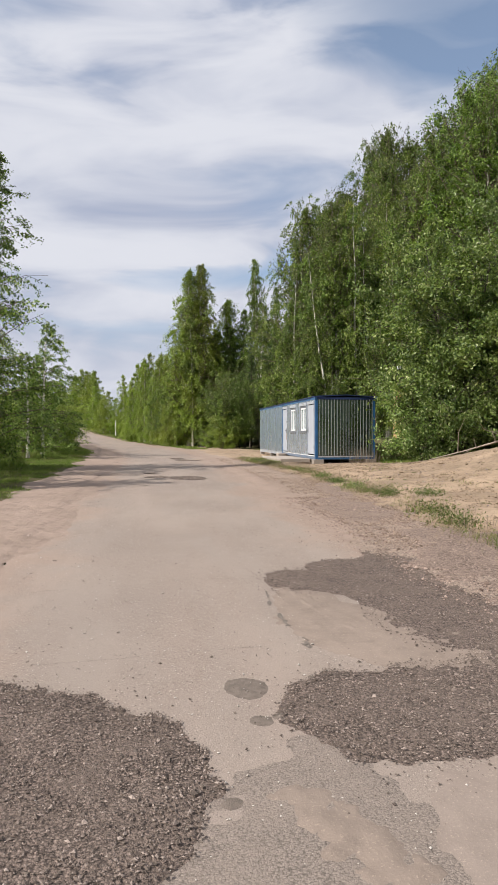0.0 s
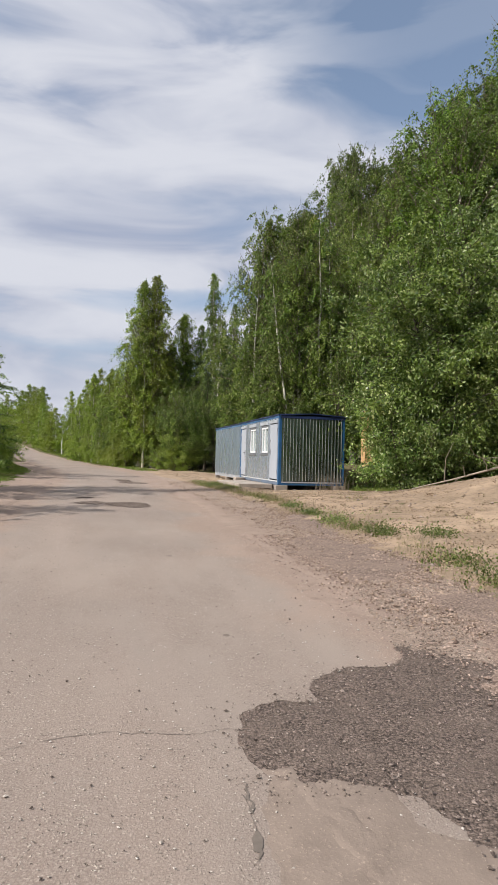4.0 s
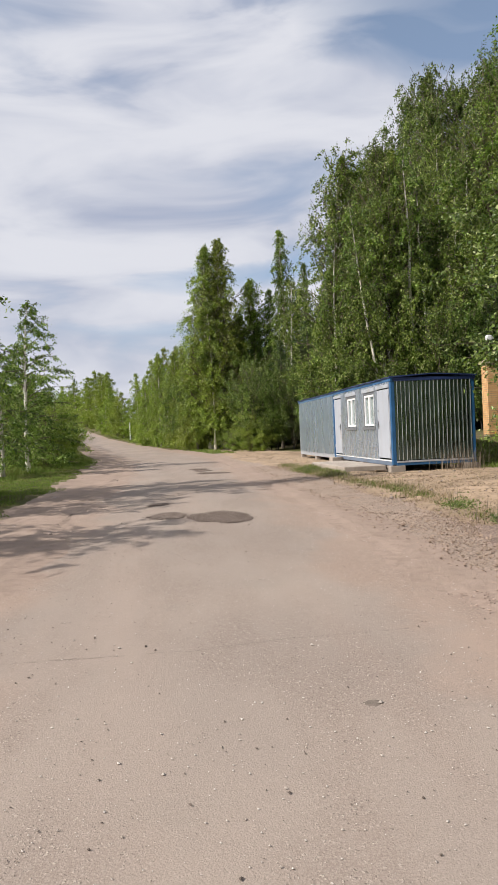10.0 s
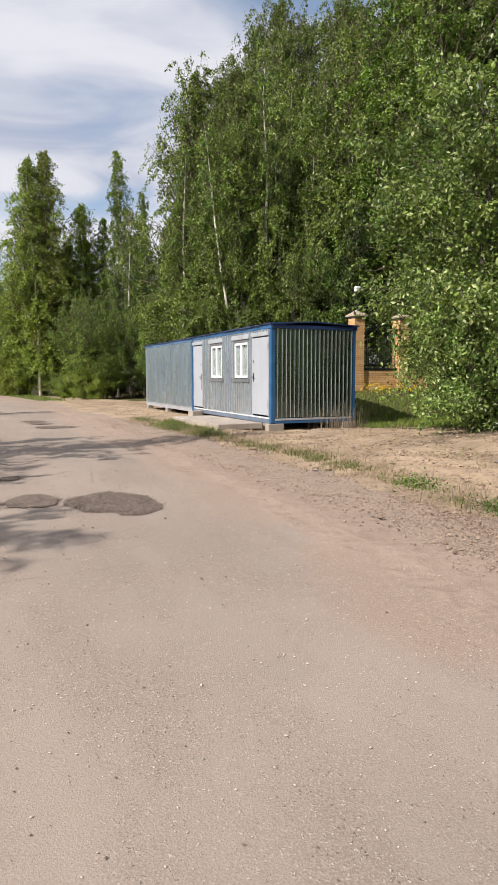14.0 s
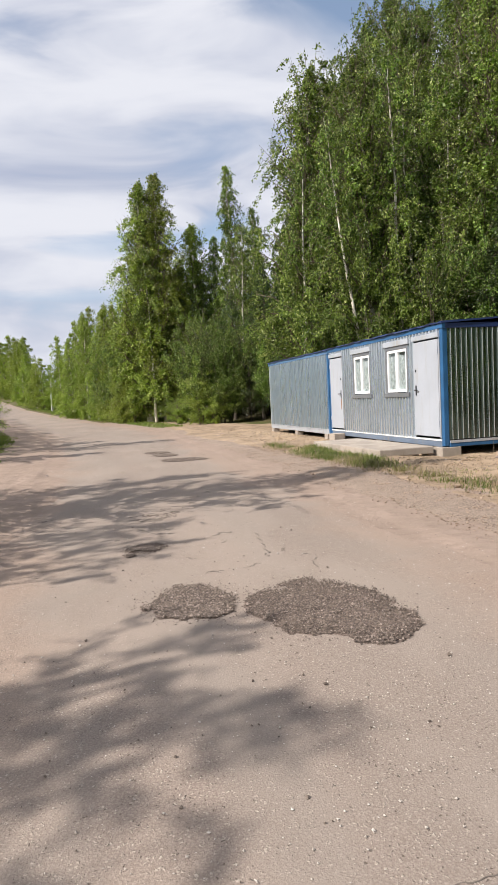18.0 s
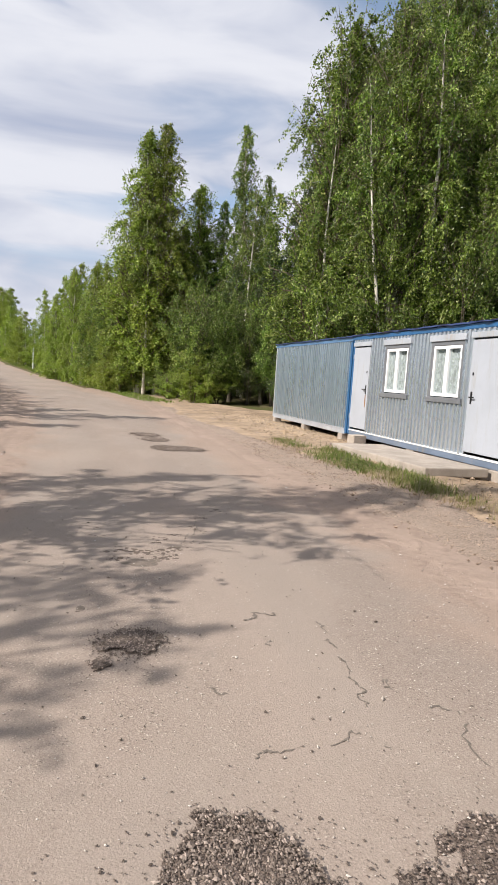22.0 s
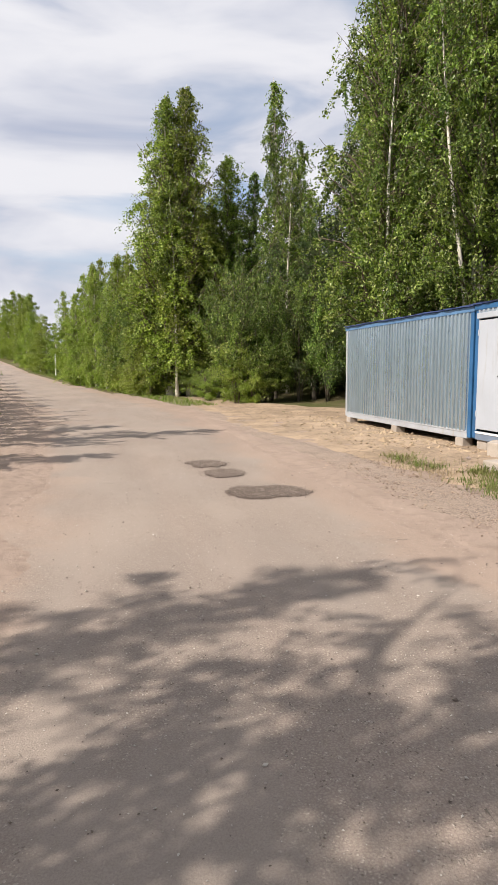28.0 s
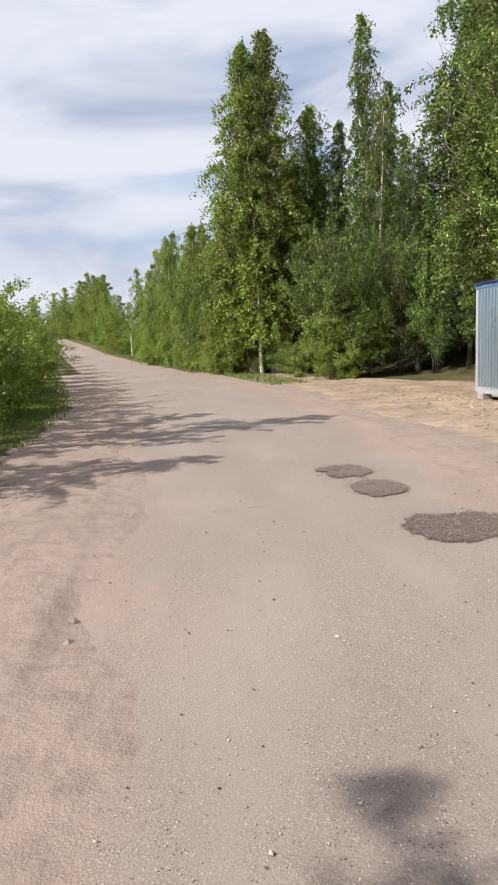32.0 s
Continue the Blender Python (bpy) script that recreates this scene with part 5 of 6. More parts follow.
slab = part("concrete_slab", box(-0.6, 0.6, -1.65, 1.65, 0, 0.15, 0.02), CONC)
slab.matrix_basis = pose(4.15, 26.75, 0.17, 0, 0, 3)
tagged(slab, "weathered concrete slab laid as a doorstep before the cabin", "slab")
block(4.55, 29.5, 0.34, 0.26, 0.40, CONC, "loose_block", "loose concrete block on the sand", 12)
block(4.8, 29.95, 0.26, 0.20, 0.37, CONC, "loose_block", "loose concrete block on the sand", 40)

# ---- brick fence behind the bush ----
fence = new("brick_fence")
fence.location = (10.05, 29.0, 0.0)
tagged(fence, "yellow brick fence with pillars and dark iron panels", "fence")


def bricks(x0, x1, y0, y1, z0, z1, bm):
    """Running bond of separate bricks on a block's front and left face, with open joints."""
    hgt, ln = 0.075, 0.26
    rows = int((z1 - z0) / hgt)
    for r in range(rows):
        z = z0 + r * hgt
        x = x0 - (ln / 2 if r % 2 else 0)
        while x < x1 - 0.02:
            a, b = max(x, x0) + 0.005, min(x + ln, x1) - 0.005
            if b - a > 0.03:
                o = rs.uniform(0, 0.004)
                v = [bm.verts.new(c) for c in ((a, y0 - o, z + 0.005), (b, y0 - o, z + 0.005), (b, y0 - o, z + hgt - 0.006), (a, y0 - o, z + hgt - 0.006), (a, y0 + 0.06, z + 0.005), (b, y0 + 0.06, z + 0.005), (b, y0 + 0.06, z + hgt - 0.006), (a, y0 + 0.06, z + hgt - 0.006))]
                for f in ((0, 1, 2, 3), (3, 2, 6, 7), (0, 3, 7, 4), (1, 5, 6, 2), (0, 4, 5, 1)):
                    bm.faces.new([v[i] for i in f])
            x += ln
        y = y0 + 0.065
        while y < y1 - 0.02:
            b = min(y + 0.125, y1)
            v = [bm.verts.new(c) for c in ((x0, y, z + 0.005), (x0, b - 0.008, z + 0.005), (x0, b - 0.008, z + hgt - 0.006), (x0, y, z + hgt - 0.006), (x0 + 0.06, y, z + 0.005), (x0 + 0.06, b - 0.008, z + 0.005), (x0 + 0.06, b - 0.008, z + hgt - 0.006), (x0 + 0.06, y, z + hgt - 0.006))]
            for f in ((3, 2, 1, 0), (3, 7, 6, 2), (0, 4, 7, 3), (1, 2, 6, 5)):
                bm.faces.new([v[i] for i in f])
            y += 0.125
    return bm


STEP = 1.8
for k in range(0, 8):
    x = k * STEP
    zg = float(ground_z(10.05 + x, 29.0)) - 0.1
    pil = part("pillar", box(x - 0.19, x + 0.19, -0.18, 0.2, zg, 3.42), MORTAR, fence, "yellow brick pillar")
    part("pillar_bricks", bricks(x - 0.2, x + 0.2, -0.2, 0.2, 0.95, 3.42, bmesh.new()), BRICK, pil)
    bm = bmesh.new()
    box(x - 0.27, x + 0.27, -0.27, 0.27, 3.42, 3.48, 0.008, bm=bm)
    a = [bm.verts.new((x + sx * 0.25, sy * 0.25, 3.48)) for sx, sy in ((-1, -1), (1, -1), (1, 1), (-1, 1))]
    tip = bm.verts.new((x, 0, 3.66))
    for i in range(4):
        bm.faces.new((a[i], a[(i + 1) % 4], tip))
    part("pillar_cap", bm, CAP, pil, "pale brown pyramid cap")
    if k == 7:
        continue
    wall = part("low_wall", box(x + 0.2, x + STEP - 0.2, -0.10, 0.12, zg, 1.66), MORTAR, fence, "low yellow brick wall")
    part("wall_bricks", bricks(x + 0.2, x + STEP - 0.2, -0.12, -0.1, 0.95, 1.66, bmesh.new()), BRICK, wall)
    part("coping", box(x + 0.2, x + STEP - 0.2, -0.14, 0.14, 1.665, 1.73, 0.01), IRON, wall)
    panel = new("iron_panel")
    panel.parent = fence
    part("rail", box(x + 0.2, x + STEP - 0.2, -0.015, 0.015, 1.80, 1.83), IRON, panel)
    arc = []
    for i in range(13):
        u = i / 12
        arc.append((x + 0.2 + u * (STEP - 0.4), 0.0, 2.85 + 0.28 * math.sin(u * math.pi)))
    V, F = tubes([(np.array(arc), np.full(13, 0.016))], 6)
    part_np("top_rail", V, F, IRON, panel)
    bars = [(np.array([[x + 0.2 + (STEP - 0.4) * (i + 0.5) / 16, 0, 1.8], [x + 0.2 + (STEP - 0.4) * (i + 0.5) / 16, 0, 2.85 + 0.28 * math.sin((i + 0.5) / 16 * math.pi)]]), np.full(2, 0.009)) for i in range(16)]
    for b in bars:
        V, F = tubes([b], 5)
        part_np("bar", V, F, IRON, panel)

lamp = new("pole_camera")
lamp.location = (10.05, 29.0, 3.62)
tagged(lamp, "white security camera on a thin pole over the pillar", "camera")
V, F = tubes([(np.array([[0, 0, 0], [0, 0, 0.3], [0, 0, 0.62]]), np.array([0.018, 0.018, 0.018]))], 8)
part_np("pole", V, F, STEEL, lamp)
part("housing", box(-0.08, 0.10, -0.07, 0.07, 0.62, 0.80, 0.025), WHITE, lamp, "white plastic housing")
part("hood", box(0.085, 0.20, -0.05, 0.05, 0.66, 0.75, 0.02), WHITE, lamp)

# marker post by the far bend
post = new("marker_post")
post.location = (-6.1, 82.0, float(ground_z(-6.1, 82.0)))
tagged(post, "thin pale marker post in the verge by the bend", "post")
V, F = tubes([(np.array([[0, 0, -0.3], [0, 0, 1.2], [0, 0, 2.15]]), np.array([0.05, 0.05, 0.048]))], 8)
part_np("shaft", V, F, WHITE, post, "weathered white shaft")
part("cap", box(-0.075, 0.075, -0.075, 0.075, 2.14, 2.20, 0.02), FLASH, post)

# ---- ground clutter ----
BANK_UP = 0.020          # the sand layer on the bank
def stones(name, n, fx, mat, size, flat=0.6, seed=0, label="", lift=0.25, up=0.0):
    """Loose stones of eight faces each, strewn by fx(rng, n) -> x, y."""
    rng = np.random.default_rng(seed)
    x, y = fx(rng, n)
    n = len(x)
    s = size * np.exp(rng.normal(0, 0.38, n))
    z = np.maximum(road_top(x, y), ground_z(x, y) - 0.02) + s * lift * flat + 0.004 + up
    th = rng.uniform(0, 6.28, n)
    base = np.array([[1, 0, 0], [0, 1, 0], [-1, 0, 0], [0, -1, 0], [0, 0, 1], [0, 0, -1]], float)
    J = base[None] * (1 + rng.uniform(-0.35, 0.35, (n, 6, 1))) + rng.normal(0, 0.12, (n, 6, 3))
    J *= s[:, None, None] * np.array([1, 0.75, flat])
    c, q = np.cos(th)[:, None], np.sin(th)[:, None]
    V = np.stack([J[..., 0] * c - J[..., 1] * q + x[:, None], J[..., 0] * q + J[..., 1] * c + y[:, None], J[..., 2] + z[:, None]], -1)
    f = np.array([[0, 1, 4], [1, 2, 4], [2, 3, 4], [3, 0, 4], [1, 0, 5], [2, 1, 5], [3, 2, 5], [0, 3, 5]])
    F = (np.arange(n) * 6)[:, None, None] + f[None]
    return tagged(part_np(name, V.reshape(-1, 3), F.reshape(-1, 3), mat), label, "stones", kind="stuff")


def on_road(rng, n):
    y = 1.5 + 32 * rng.uniform(0, 1, n)
    return rng.uniform(-2.7, 1.3, n), y


stones("pale_grit", 17000, on_road, PALE, 0.0036, seed=1, label="small pale stones strewn over the asphalt")
stones("dark_grit", 4500, on_road, DARKS, 0.0042, seed=2, label="small dark stones strewn over the asphalt")
stones("shoulder_gravel", 15000, lambda r, n: (r.triangular(1.4, 2.2, 3.0, n), r.uniform(2, 30, n)), BROWNGRIT, 0.009, seed=3, label="loose gravel on the road's shoulder", up=0.010)
stones("brown_gravel_stones", 26000, lambda r, n: (r.triangular(0.95, 2.1, 3.2, n), r.uniform(2.5, 13, n)), m_stone("mixed_grit", (0.10, 0.066, 0.052, 1), (0.52, 0.40, 0.33, 1)), 0.0075, seed=34, label="loose brown stones over the gravel", lift=0.9, up=0.012)
stones("shoulder_stones", 7000, lambda r, n: (lambda k: (np.interp(k[1], (8, 11, 14, 17), (1.9, 1.95, 2.3, 2.6)) + k[0], k[1]))((r.triangular(-0.8, 0.0, 0.8, n), np.repeat(r.uniform(8, 17, n // 20), 20) + r.normal(0, 0.16, n))), BROWNGRIT, 0.0088, seed=35, label="coarse brown stones in clusters on the shoulder", lift=0.5, up=0.018)
stones("sand_clods", 2500, lambda r, n: (r.uniform(2.6, 8.5, n), r.uniform(7, 40, n)), m_stone("sand_clods", (0.22, 0.165, 0.115, 1), (0.36, 0.27, 0.19, 1)), 0.022, seed=44, label="sandy clods on the bank", up=BANK_UP)
stones("sand_stones", 900, lambda r, n: (r.uniform(2.6, 8.5, n), r.uniform(7, 30, n)), GRIT, 0.020, seed=4, label="stones and clods lying in the sand", up=BANK_UP)
stones("verge_stones", 900, lambda r, n: (r.uniform(-3.9, -2.6, n), r.uniform(4, 36, n)), GRIT, 0.014, seed=5, label="stones in the sandy verge")


def in_patches(rng, n):
    xs, ys = [], []
    per = n // len(PATCHES)
    for items, amp, freq, seed in PATCHES:
        X = rng.uniform(min(i[0] - i[2] for i in items) - 0.2, max(i[0] + i[2] for i in items) + 0.2, per * 4)
        Y = rng.uniform(min(i[1] - i[3] for i in items) - 0.2, max(i[1] + i[3] for i in items) + 0.2, per * 4)
        ok = ovals(items, amp, freq, 100 + seed)(X, Y) > -0.01
        big = 6 if seed <= 3 else 1
        xs.append(X[ok][:per * big])
        ys.append(Y[ok][:per * big])
    return np.concatenate(xs), np.concatenate(ys)


stones("patch_gravel", 34000, in_patches, m_stone("patch_grit", (0.07, 0.054, 0.046, 1), (0.40, 0.325, 0.28, 1)), 0.0044, seed=6, label="coarse grit of the dark road patches", lift=0.4, up=0.008)
stones("patch_rim", 5200, lambda r, n: (lambda i, a, k: (np.array([p[0][0][0] for p in PATCHES])[i] + np.array([p[0][0][2] for p in PATCHES])[i] * k * np.cos(a), np.array([p[0][0][1] for p in PATCHES])[i] + np.array([p[0][0][3] for p in PATCHES])[i] * k * np.sin(a)))(r.integers(0, len(PATCHES), n), r.uniform(0, 6.28, n), r.normal(1.05, 0.22, n)), DARKS, 0.0036, seed=66, label="loose grit scattered round the patches", lift=0.5)
stones("patch_grit", 24000, in_patches, DARKS, 0.0046, seed=7, label="dark grit of the road patches", lift=0.4, up=0.008)


stones("pothole_grit", 500, lambda r, n: (r.normal(-1.28, 0.11, n), r.normal(19.65, 0.11, n)), DARKS, 0.0034, seed=8, label="loose dark grit in a worn hollow", lift=0.5)
stones("sand_rubble", 900, lambda r, n: (r.normal(4.3, 0.55, n).clip(2.6, 6.5), r.uniform(29.5, 38, n)), m_stone("sand_rubble", (0.28, 0.205, 0.135, 1), (0.42, 0.32, 0.215, 1)), 0.034, seed=9, label="crumbled yellow soil beside the windowless cabin")


def blades(name, n, where, mat, tall, width=0.006, seed=0, label="", lean=0.5, category="grass"):
    """Grass: a bent blade of three triangles at each place."""
    rng = np.random.default_rng(seed)
    x, y = where(rng, n)
    n = len(x)
    z = ground_z(x, y) + 0.0
    hgt = tall * rng.uniform(0.4, 1.3, n)
    th, w = rng.uniform(0, 6.28, n), width * rng.uniform(0.7, 1.4, n)
    dx, dy = np.cos(th), np.sin(th)
    bend = lean * hgt * rng.uniform(0.2, 1.0, n)
    b = np.stack([x, y, z], -1)
    side = np.stack([-dy * w, dx * w, 0 * w], -1)
    m = b + np.stack([dx * bend * 0.35 + 0.03 * hgt, dy * bend * 0.35, hgt * 0.6], -1)
    t = b + np.stack([dx * bend + 0.08 * hgt, dy * bend, hgt], -1)
    V = np.stack([b - side, b + side, m - side * 0.7, m + side * 0.7, t], 1)
    base = (np.arange(n) * 5)[:, None]
    F = np.concatenate([base + [0, 1, 3], base + [0, 3, 2], base + [2, 3, 4]], 1).reshape(-1, 3)
    return tagged(part_np(name, V.reshape(-1, 3), F, mat), label, category, kind="stuff")


def tufts(x0, x1, y0, y1, thresh, freq, seed, spread=None):
    def where(rng, n):
        x, y = rng.uniform(x0, x1, n * 5), rng.uniform(y0, y1, n * 5)
        ok = vnoise(x, y, freq, seed, 3) > thresh
        return x[ok][:n], y[ok][:n]
    return where


def left_verge(rng, n):
    y = rng.uniform(3, 44, n * 2)
    d = rng.uniform(0.95, 4.8, n * 2)
    x = road_left(y) - d
    ok = vnoise(x, y, 0.8, 90, 3) + (d - 1.4) * 1.0 > 0.0
    return x[ok][:n], y[ok][:n]


WEED_LINE = ((5, 8.3, 9.5, 12.5, 15, 18, 20, 22, 23.5, 26, 30), (2.7, 2.7, 2.8, 3.05, 3.0, 3.05, 3.2, 3.1, 3.0, 2.75, 2.9))


def right_weeds(rng, n):
    """Clumps along the line between gravel and sand."""
    y = rng.uniform(5, 30, n * 5)
    x = np.interp(y, *WEED_LINE) + rng.normal(0, 0.15, n * 5)
    ok = vnoise(x * 0.5, y, 0.75, 91, 2) + 0.5 * vnoise(x, y, 3.2, 95, 2) > np.interp(y, (5, 14, 16, 30), (0.22, 0.22, -0.18, -0.18))
    return x[ok][:n], y[ok][:n]


def right_straw(rng, n):
    y = rng.uniform(5, 30, n * 2)
    x = np.interp(y, *WEED_LINE) + rng.normal(0.08, 0.24, n * 2)
    ok = vnoise(x, y, 1.6, 96, 3) > -0.1
    return x[ok][:n], y[ok][:n]


WEED = m_grass("dark_weeds", (0.075, 0.110, 0.022, 1), (0.165, 0.205, 0.050, 1), (0.26, 0.22, 0.10, 1))
STALK = m_grass("grey_stalks", (0.20, 0.16, 0.12, 1), (0.30, 0.24, 0.18, 1), (0.24, 0.2, 0.15, 1))
blades("verge_grass", 95000, left_verge, GRASS, 0.045, 0.006, 11, "short green grass on the lake-side verge")
blades("verge_tall_grass", 5000, lambda r, n: tufts(-7.8, -5.4, 8, 36, 0.1, 0.7, 92)(r, n), GRASS, 0.28, 0.008, 12, "taller grass at the top of the bank")
blades("roadside_weeds", 6000, right_weeds, WEED, 0.080, 0.005, 13, "clumps of green weeds beside the gravel", 1.5)
blades("roadside_straw", 9000, right_straw, DRY, 0.075, 0.003, 14, "dry grass stalks in the weed strip", 1.8)
blades("dead_weeds", 900, right_straw, STALK, 0.20, 0.0035, 24, "taller dead brown weeds in the weed strip", 0.6)
blades("bank_weeds", 2600, tufts(3.1, 6.5, 7, 24, 0.35, 0.8, 93), GRASS, 0.045, 0.004, 15, "sparse green weeds on the sand bank", 1.6)
blades("bank_straw", 3500, tufts(2.9, 8.0, 7, 25, 0.05, 0.6, 94), DRY, 0.055, 0.0028, 21, "dead grass on the sand bank", 1.8)
blades("lawn", 22000, lambda r, n: (r.uniform(7.5, 17, n), r.uniform(23.9, 29, n)), GRASS, 0.10, 0.008, 16, "green grass rising to the brick fence", 1.3)
blades("far_verge_grass", 9000, lambda r, n: (lambda y: (road_right(y) + r.uniform(0.5, 2.0, n), y))(r.uniform(44, 95, n)), GRASS, 0.12, 0.014, 17, "grass strip in front of the wood")
blades("far_left_grass", 12000, lambda r, n: (lambda y: (road_left(y) - r.uniform(1.2, 3.2, n), y))(r.uniform(36, 95, n)), GRASS, 0.08, 0.010, 18, "grass strip in front of the lake shrubs")
blades("cabin_straw", 190, lambda r, n: (r.normal(6.9, 0.35, n), r.normal(24.7, 0.12, n)), STALK, 0.6, 0.0035, 19, "dry stalks standing against the cabin's end", 0.35)
blades("slab_weeds", 2800, lambda r, n: (lambda y: (r.normal(3.2, 0.17, n) + 0.12 * np.sin(y * 2.3), y))(r.uniform(23.6, 28.3, n)), WEED, 0.11, 0.006, 20, "green weeds along the doorstep slab", 1.3)

rng = np.random.default_rng(41)
n = 260
fx, fy = rng.choice([10.4, 11.6, 13.4, 15.0], n) + rng.normal(0, 0.26, n), rng.normal(28.2, 0.2, n)
C = np.stack([fx, fy, ground_z(fx, fy) + rng.uniform(0.12, 0.32, n)], -1)
V, F = leaves(rng, np.repeat(C, 4, 0) + rng.normal(0, 0.012, (n * 4, 3)), 0.04, -0.2, 0.9)
tagged(part_np("dandelions", V, F, DANDY), "yellow dandelions in front of the brick fence", "flowers", kind="stuff")

# dead stalks and leaf litter lying on the sand
rng = np.random.default_rng(55)
n = 9000
lx, ly = rng.uniform(2.5, 8.6, n), rng.uniform(6, 40, n)
ok = vnoise(lx, ly, 0.5, 97, 3) > -0.25
lx, ly = lx[ok], ly[ok]
C = np.stack([lx, ly, ground_z(lx, ly) + 0.03], -1)
V, F = leaves(rng, C, 0.085, 0.0, 0.16)
V[:, 2] = ground_z(V[:, 0], V[:, 1]) + 0.022 + 0.25 * np.abs(V[:, 2] - np.repeat(C[:, 2], 4))
tagged(part_np("litter", V, F, DRY), "dead stalks and twigs strewn over the sand", "litter", kind="stuff")

# a few dark twigs on the washed sand
rng = np.random.default_rng(58)
C = np.stack([rng.normal(-0.42, 0.12, 6), rng.normal(5.18, 0.14, 6), np.zeros(6)], -1)
C[:, 2] = road_top(C[:, 0], C[:, 1]) + 0.018
V, F = leaves(rng, C, 0.045, 0.0, 0.14)
V[:, 2] = road_top(V[:, 0], V[:, 1]) + 0.016 + 0.15 * np.abs(V[:, 2] - np.repeat(C[:, 2], 4))
tagged(part_np("twig_litter", V, F, DARKBARK), "small dark twigs lying on the washed sand", "litter", kind="stuff")

stones("leaf_mould", 5200, lambda r, n: (r.normal(7.0, 0.7, n), r.normal(19.9, 0.55, n)), m_stone("leaf_mould", (0.085, 0.062, 0.045, 1), (0.26, 0.20, 0.14, 1)), 0.017, flat=0.3, seed=52, label="brown leaf mould and twigs in front of the bush", up=BANK_UP)
stones("bank_crumbs", 9000, lambda r, n: tufts(3.0, 8.5, 8, 24.2, 0.0, 0.9, 97)(r, n), m_stone("bank_crumbs", (0.15, 0.108, 0.074, 1), (0.40, 0.30, 0.21, 1)), 0.012, seed=53, label="crumbled soil and small stones on the bank", up=BANK_UP)
# broad-leaved weeds by the gravel
WEEDLEAF = m_leaf("weed_leaves", (0.055, 0.085, 0.018, 1), (0.185, 0.235, 0.062, 1), (0.42, 0.42, 0.20, 1), 0.2)
for i, (x, y, s, sd) in enumerate(((3.0, 14.3, 1.0, 1), (3.2, 12.9, 1.1, 2), (2.9, 26.0, 0.9, 3), (2.95, 10.4, 1.3, 4), (3.05, 17.0, 0.8, 5), (3.7, 12.2, 1.0, 6), (2.8, 9.4, 1.2, 7), (3.0, 15.6, 0.7, 8))):
    rng = np.random.default_rng(200 + sd)
    n = 800
    C = np.stack([x + rng.normal(0, 0.13 * s, n), y + rng.normal(0, 0.24 * s, n), np.abs(rng.normal(0.03, 0.06 * s, n))], -1)
    C[:, 2] += ground_z(C[:, 0], C[:, 1])
    V, F = leaves(rng, C, 0.034, -0.3, 0.55)
    tagged(part_np("weed_clump", V, F, WEEDLEAF), "clump of broad green weeds at the gravel's edge", "weeds", kind="stuff")

# fallen branch on the mound
branch = new("fallen_branch")
tagged(branch, "bare fallen branch lying down the sand mound", "branch")
rng = np.random.default_rng(9)
main = np.array([[6.9, 19.0, 0], [7.7, 18.5, 0], [8.6, 18.2, 0], [9.5, 18.0, 0], [10.4, 17.9, 0]])
main[:, 2] = ground_z(main[:, 0], main[:, 1]) + np.array([0.04, 0.10, 0.22, 0.38, 0.55])
V, F = tubes([(main, np.array([0.014, 0.022, 0.03, 0.036, 0.04]))], 6)
part_np("stem", V, F, DEADWOOD, branch, smooth=True)
for i in range(9):
    t = rng.uniform(0.2, 0.95) * 4
    k = int(t)
    o = main[k] * (1 - t + k) + main[min(k + 1, 4)] * (t - k)
    d = rng.normal(0, 0.5, 3) + [-0.5, -0.1, 0.25]
    P = o + np.outer(np.linspace(0, 1, 4), d) * rng.uniform(0.5, 1.1) + rng.normal(0, 0.03, (4, 3)) * np.array([[0], [1], [1], [1]])
    P[1:, 2] = np.maximum(P[1:, 2], ground_z(P[1:, 0], P[1:, 1]) + 0.03)
    V, F = tubes([(P, np.array([0.014, 0.011, 0.008, 0.004]))], 5)
    part_np("twig", V, F, DEADWOOD, branch, smooth=True)

# cracks in the asphalt
CRACK = m_plain("crack_filling", (0.18, 0.15, 0.126, 1), 0.95, 0.0, 0.3, 20.0)


def crack(points, width, seed):
    rng = np.random.default_rng(seed)
    P = np.array(points, float)
    t = np.linspace(0, len(P) - 1, 70)
    x, y = np.interp(t, range(len(P)), P[:, 0]), np.interp(t, range(len(P)), P[:, 1])
    fine = width < 0.003
    k = 0.25 if fine else 1.0
    x, y = x + 0.05 * k * vnoise(t, t * 0, 3, seed) + 0.005 * rng.normal(size=70), y + 0.06 * k * vnoise(t, t * 0 + 9, 3, seed) + 0.005 * rng.normal(size=70)
    dx, dy = np.gradient(x), np.gradient(y)
    l = np.hypot(dx, dy) + 1e-9
    w = width * rng.uniform(0.15, 1.2, 70) * np.where(vnoise(t, t * 0 + 3, 1.6, seed + 7) > (-0.62 if fine else 0.0), 1, 0.05)
    w = w * (0.7 if fine else 0.75)
    z = road_top(x, y) + 0.003
    V = np.concatenate([np.stack([x - dy / l * w, y + dx / l * w, z], -1), np.stack([x + dy / l * w, y - dx / l * w, z], -1)])
    i = np.arange(69)
    part_np("crack", V, np.stack([i + 70, i + 71, i + 1, i], 1), CRACK, road, "dark crack in the asphalt")


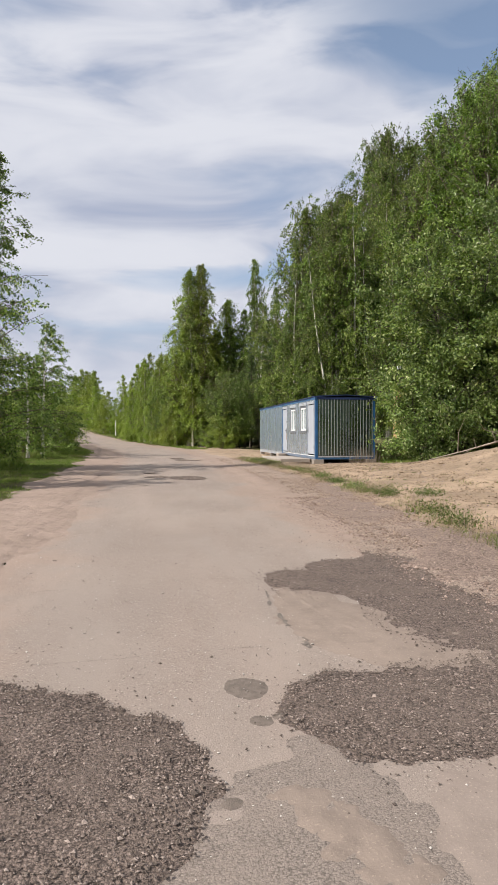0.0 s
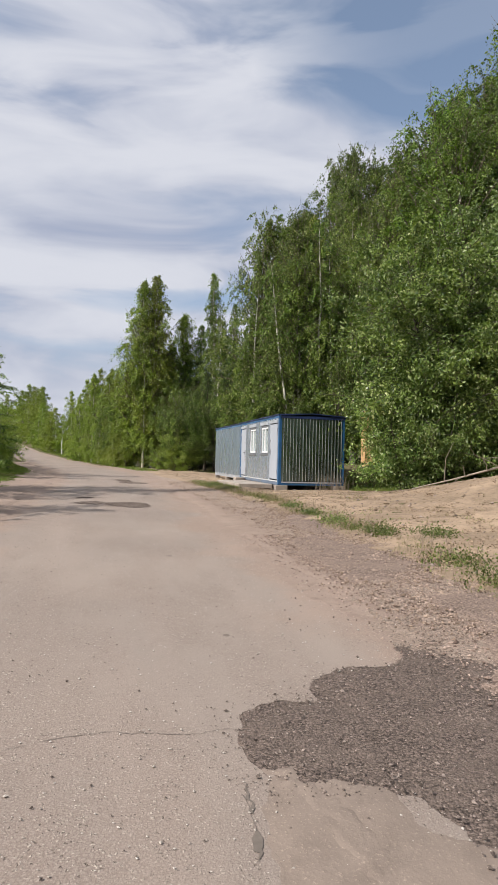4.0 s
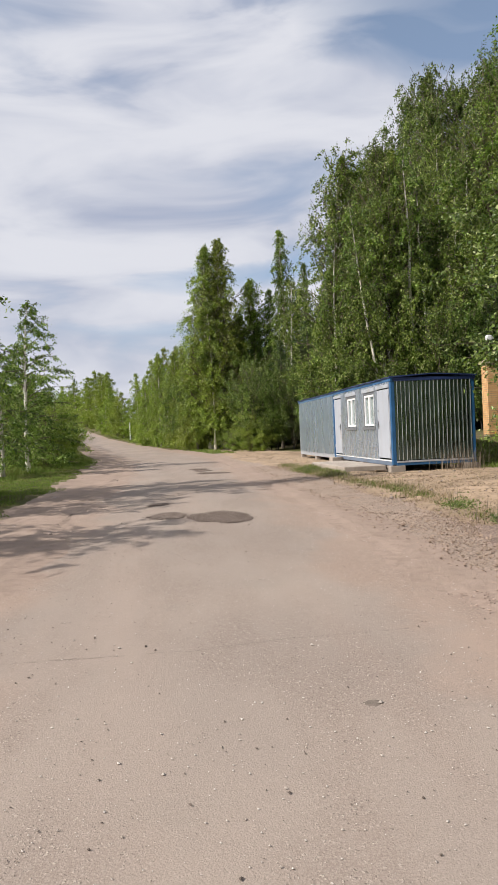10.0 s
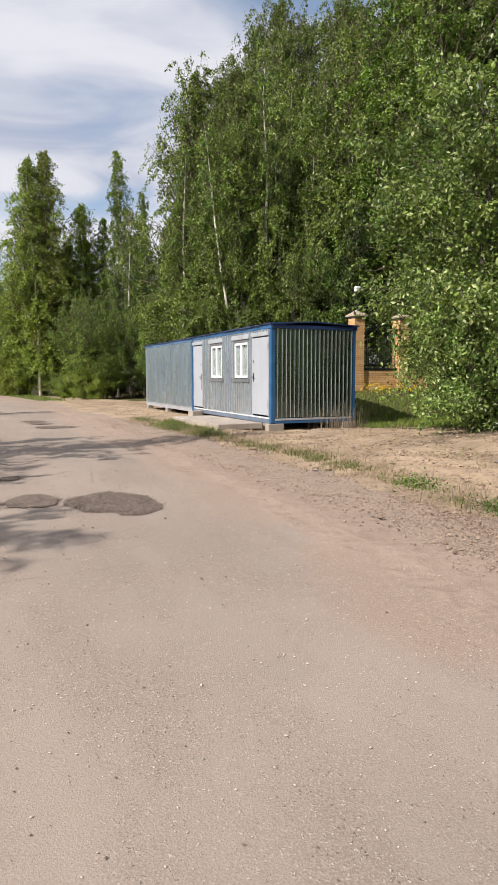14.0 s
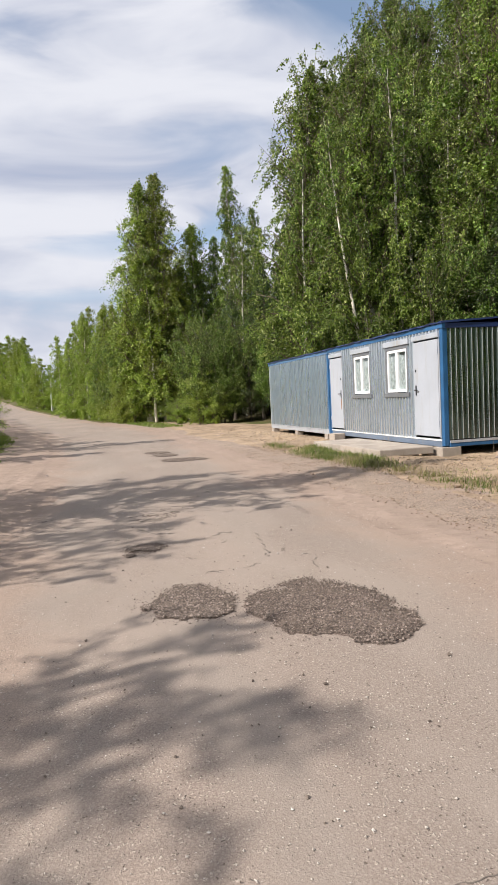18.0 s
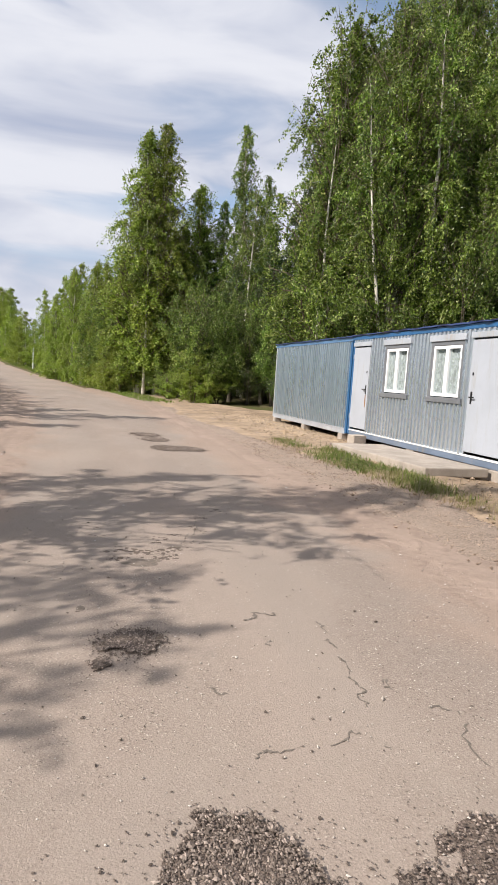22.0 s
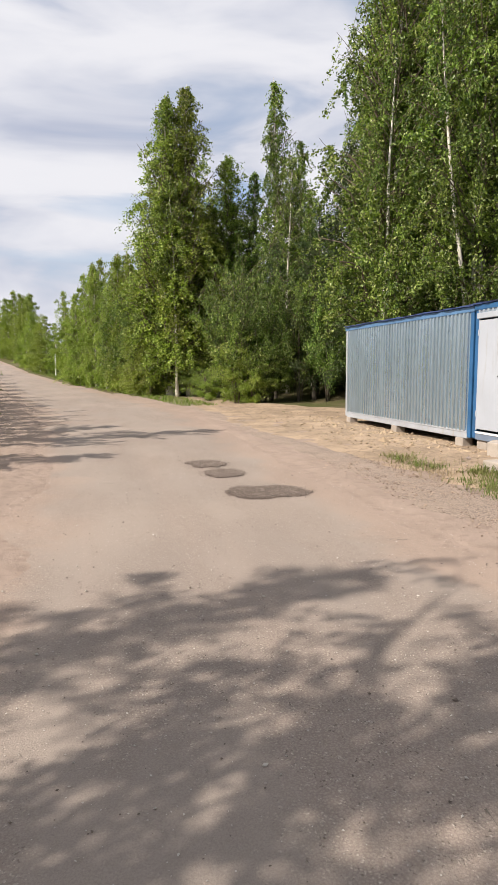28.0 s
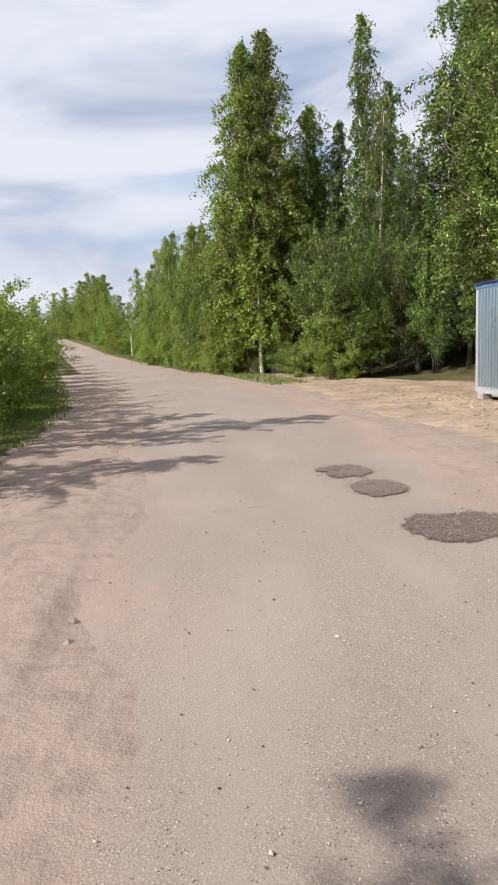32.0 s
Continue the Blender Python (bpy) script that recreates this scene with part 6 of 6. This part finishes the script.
for pts, w, sd in (([(-1.9, 5.25), (-1.2, 5.3), (-0.5, 5.36)], 0.0022, 1), ([(-2.2, 6.83), (-0.9, 7.03), (-0.2, 7.0)], 0.003, 11), ([(-0.27, 6.58), (-0.27, 5.95), (-0.25, 5.56), (-0.2, 5.22)], 0.009, 2), ([(-0.45, 3.94), (-0.49, 3.7), (-0.44, 3.6), (-0.36, 3.35)], 0.010, 12), ([(-2.2, 12.33), (-1.4, 12.3), (-0.9, 12.27), (-0.4, 12.35), (0.5, 12.38)], 0.0026, 3), ([(-1.3, 9.34), (-0.5, 9.36), (0.35, 9.37)], 0.0022, 16),
                   ([(-2.0, 15.4), (-1.3, 15.5), (-0.5, 15.52)], 0.0024, 4), ([(-0.63, 19.85), (-0.53, 19.96), (-0.36, 19.87), (-0.22, 19.81), (-0.22, 19.61)], 0.009, 5), ([(-0.54, 19.92), (-0.57, 19.7), (-0.6, 19.51)], 0.007, 6), ([(-0.27, 19.56), (-0.29, 19.33), (-0.32, 19.1), (-0.36, 18.87)], 0.007, 13), ([(-0.95, 19.18), (-0.92, 19.04)], 0.004, 14),
                   ([(-0.75, 21.3), (-0.62, 21.75), (-0.58, 22.05)], 0.004, 7), ([(0.5, 25.3), (0.7, 25.5), (0.9, 25.45)], 0.006, 9), ([(-2.4, 28.6), (-1.0, 28.7), (0.8, 28.9)], 0.004, 10),
                   ([(-0.19, 19.12), (-0.16, 18.97), (-0.08, 18.91), (0.01, 18.78), (-0.08, 18.47)], 0.007, 17), ([(-0.93, 18.66), (-0.8, 18.68), (-0.48, 18.71), (-0.38, 18.64)], 0.006, 18), ([(-0.3, 6.5), (-0.31, 5.9), (-0.29, 5.5), (-0.22, 5.2), (-0.12, 4.85)], 0.022, 20), ([(-0.44, 22.41), (-0.63, 21.55), (-0.86, 21.11), (-1.09, 21.12)], 0.006, 19)):
    crack(pts, w, sd)
DULLSPOT = m_plain("bare_binder", (0.188, 0.151, 0.125, 1), 0.95, 0.0, 0.35, 22.0, 0.006)
# shallow worn spots beside the cracks
for items, amp, sd in (([(-1.12, 20.96, 0.13, 0.09, 0), (-1.02, 20.99, 0.08, 0.05, 0)], 0.4, 1), ([(-1.51, 20.16, 0.03, 0.045, 0)], 0.5, 2), ([(-0.69, 4.4, 0.05, 0.05, 0), (-0.58, 4.43, 0.05, 0.04, 0)], 0.5, 9), ([(-0.71, 4.76, 0.11, 0.13, 0)], 0.22, 3), ([(-0.90, 3.8, 0.04, 0.035, 0)], 0.4, 4), ([(-0.31, 4.81, 0.06, 0.07, 0)], 0.4, 5), ([(0.0, 8.37, 0.022, 0.03, 0)], 0.5, 6), ([(-0.07, 11.4, 0.035, 0.03, 0)], 0.5, 7)):
    sheet("worn_spot", ovals(items, amp, 9.0, 300 + sd), items[0][0] - 0.5, items[0][0] + 0.5, items[0][1] - 0.5, items[0][1] + 0.5, 0.015, 0.003, DULLSPOT, road, "worn spot in the asphalt")
# dark damp marks strung along a crack
STAIN = m_plain("damp_asphalt", (0.125, 0.092, 0.072, 1), 0.8, 0.0, 0.4, 25.0, 0.004)
for x, y, r, sd in ((-1.22, 21.28, 0.065, 1), (-1.06, 21.22, 0.07, 2), (-0.90, 21.2, 0.065, 3), (-0.78, 21.3, 0.05, 4), (-0.87, 21.59, 0.05, 5), (-0.76, 21.67, 0.05, 6), (-0.56, 21.97, 0.05, 7), (-0.52, 21.84, 0.045, 8), (-0.39, 22.31, 0.055, 9), (-0.22, 22.6, 0.06, 10), (-0.64, 21.45, 0.04, 11), (-0.92, 21.45, 0.035, 12), (-1.36, 21.95, 0.03, 13), (-1.40, 21.68, 0.035, 14), (-2.28, 21.53, 0.04, 15), (-0.95, 21.08, 0.06, 16), (-1.25, 21.07, 0.05, 17), (-0.85, 21.12, 0.03, 18), (-1.53, 20.13, 0.03, 19)):
    rng = np.random.default_rng(700 + sd)
    crumbs = [(x + rng.normal(0, r * 0.8), y + rng.normal(0, r * 0.55), r * rng.uniform(0.12, 0.42), r * rng.uniform(0.10, 0.28), rng.uniform(0, 180)) for _ in range(11)]
    sheet("damp_mark", ovals(crumbs, 1.1, 34.0, 330 + sd), x - 0.25, x + 0.25, y - 0.25, y + 0.25, 0.009, 0.003, STAIN, road, "dark damp mark on the asphalt")
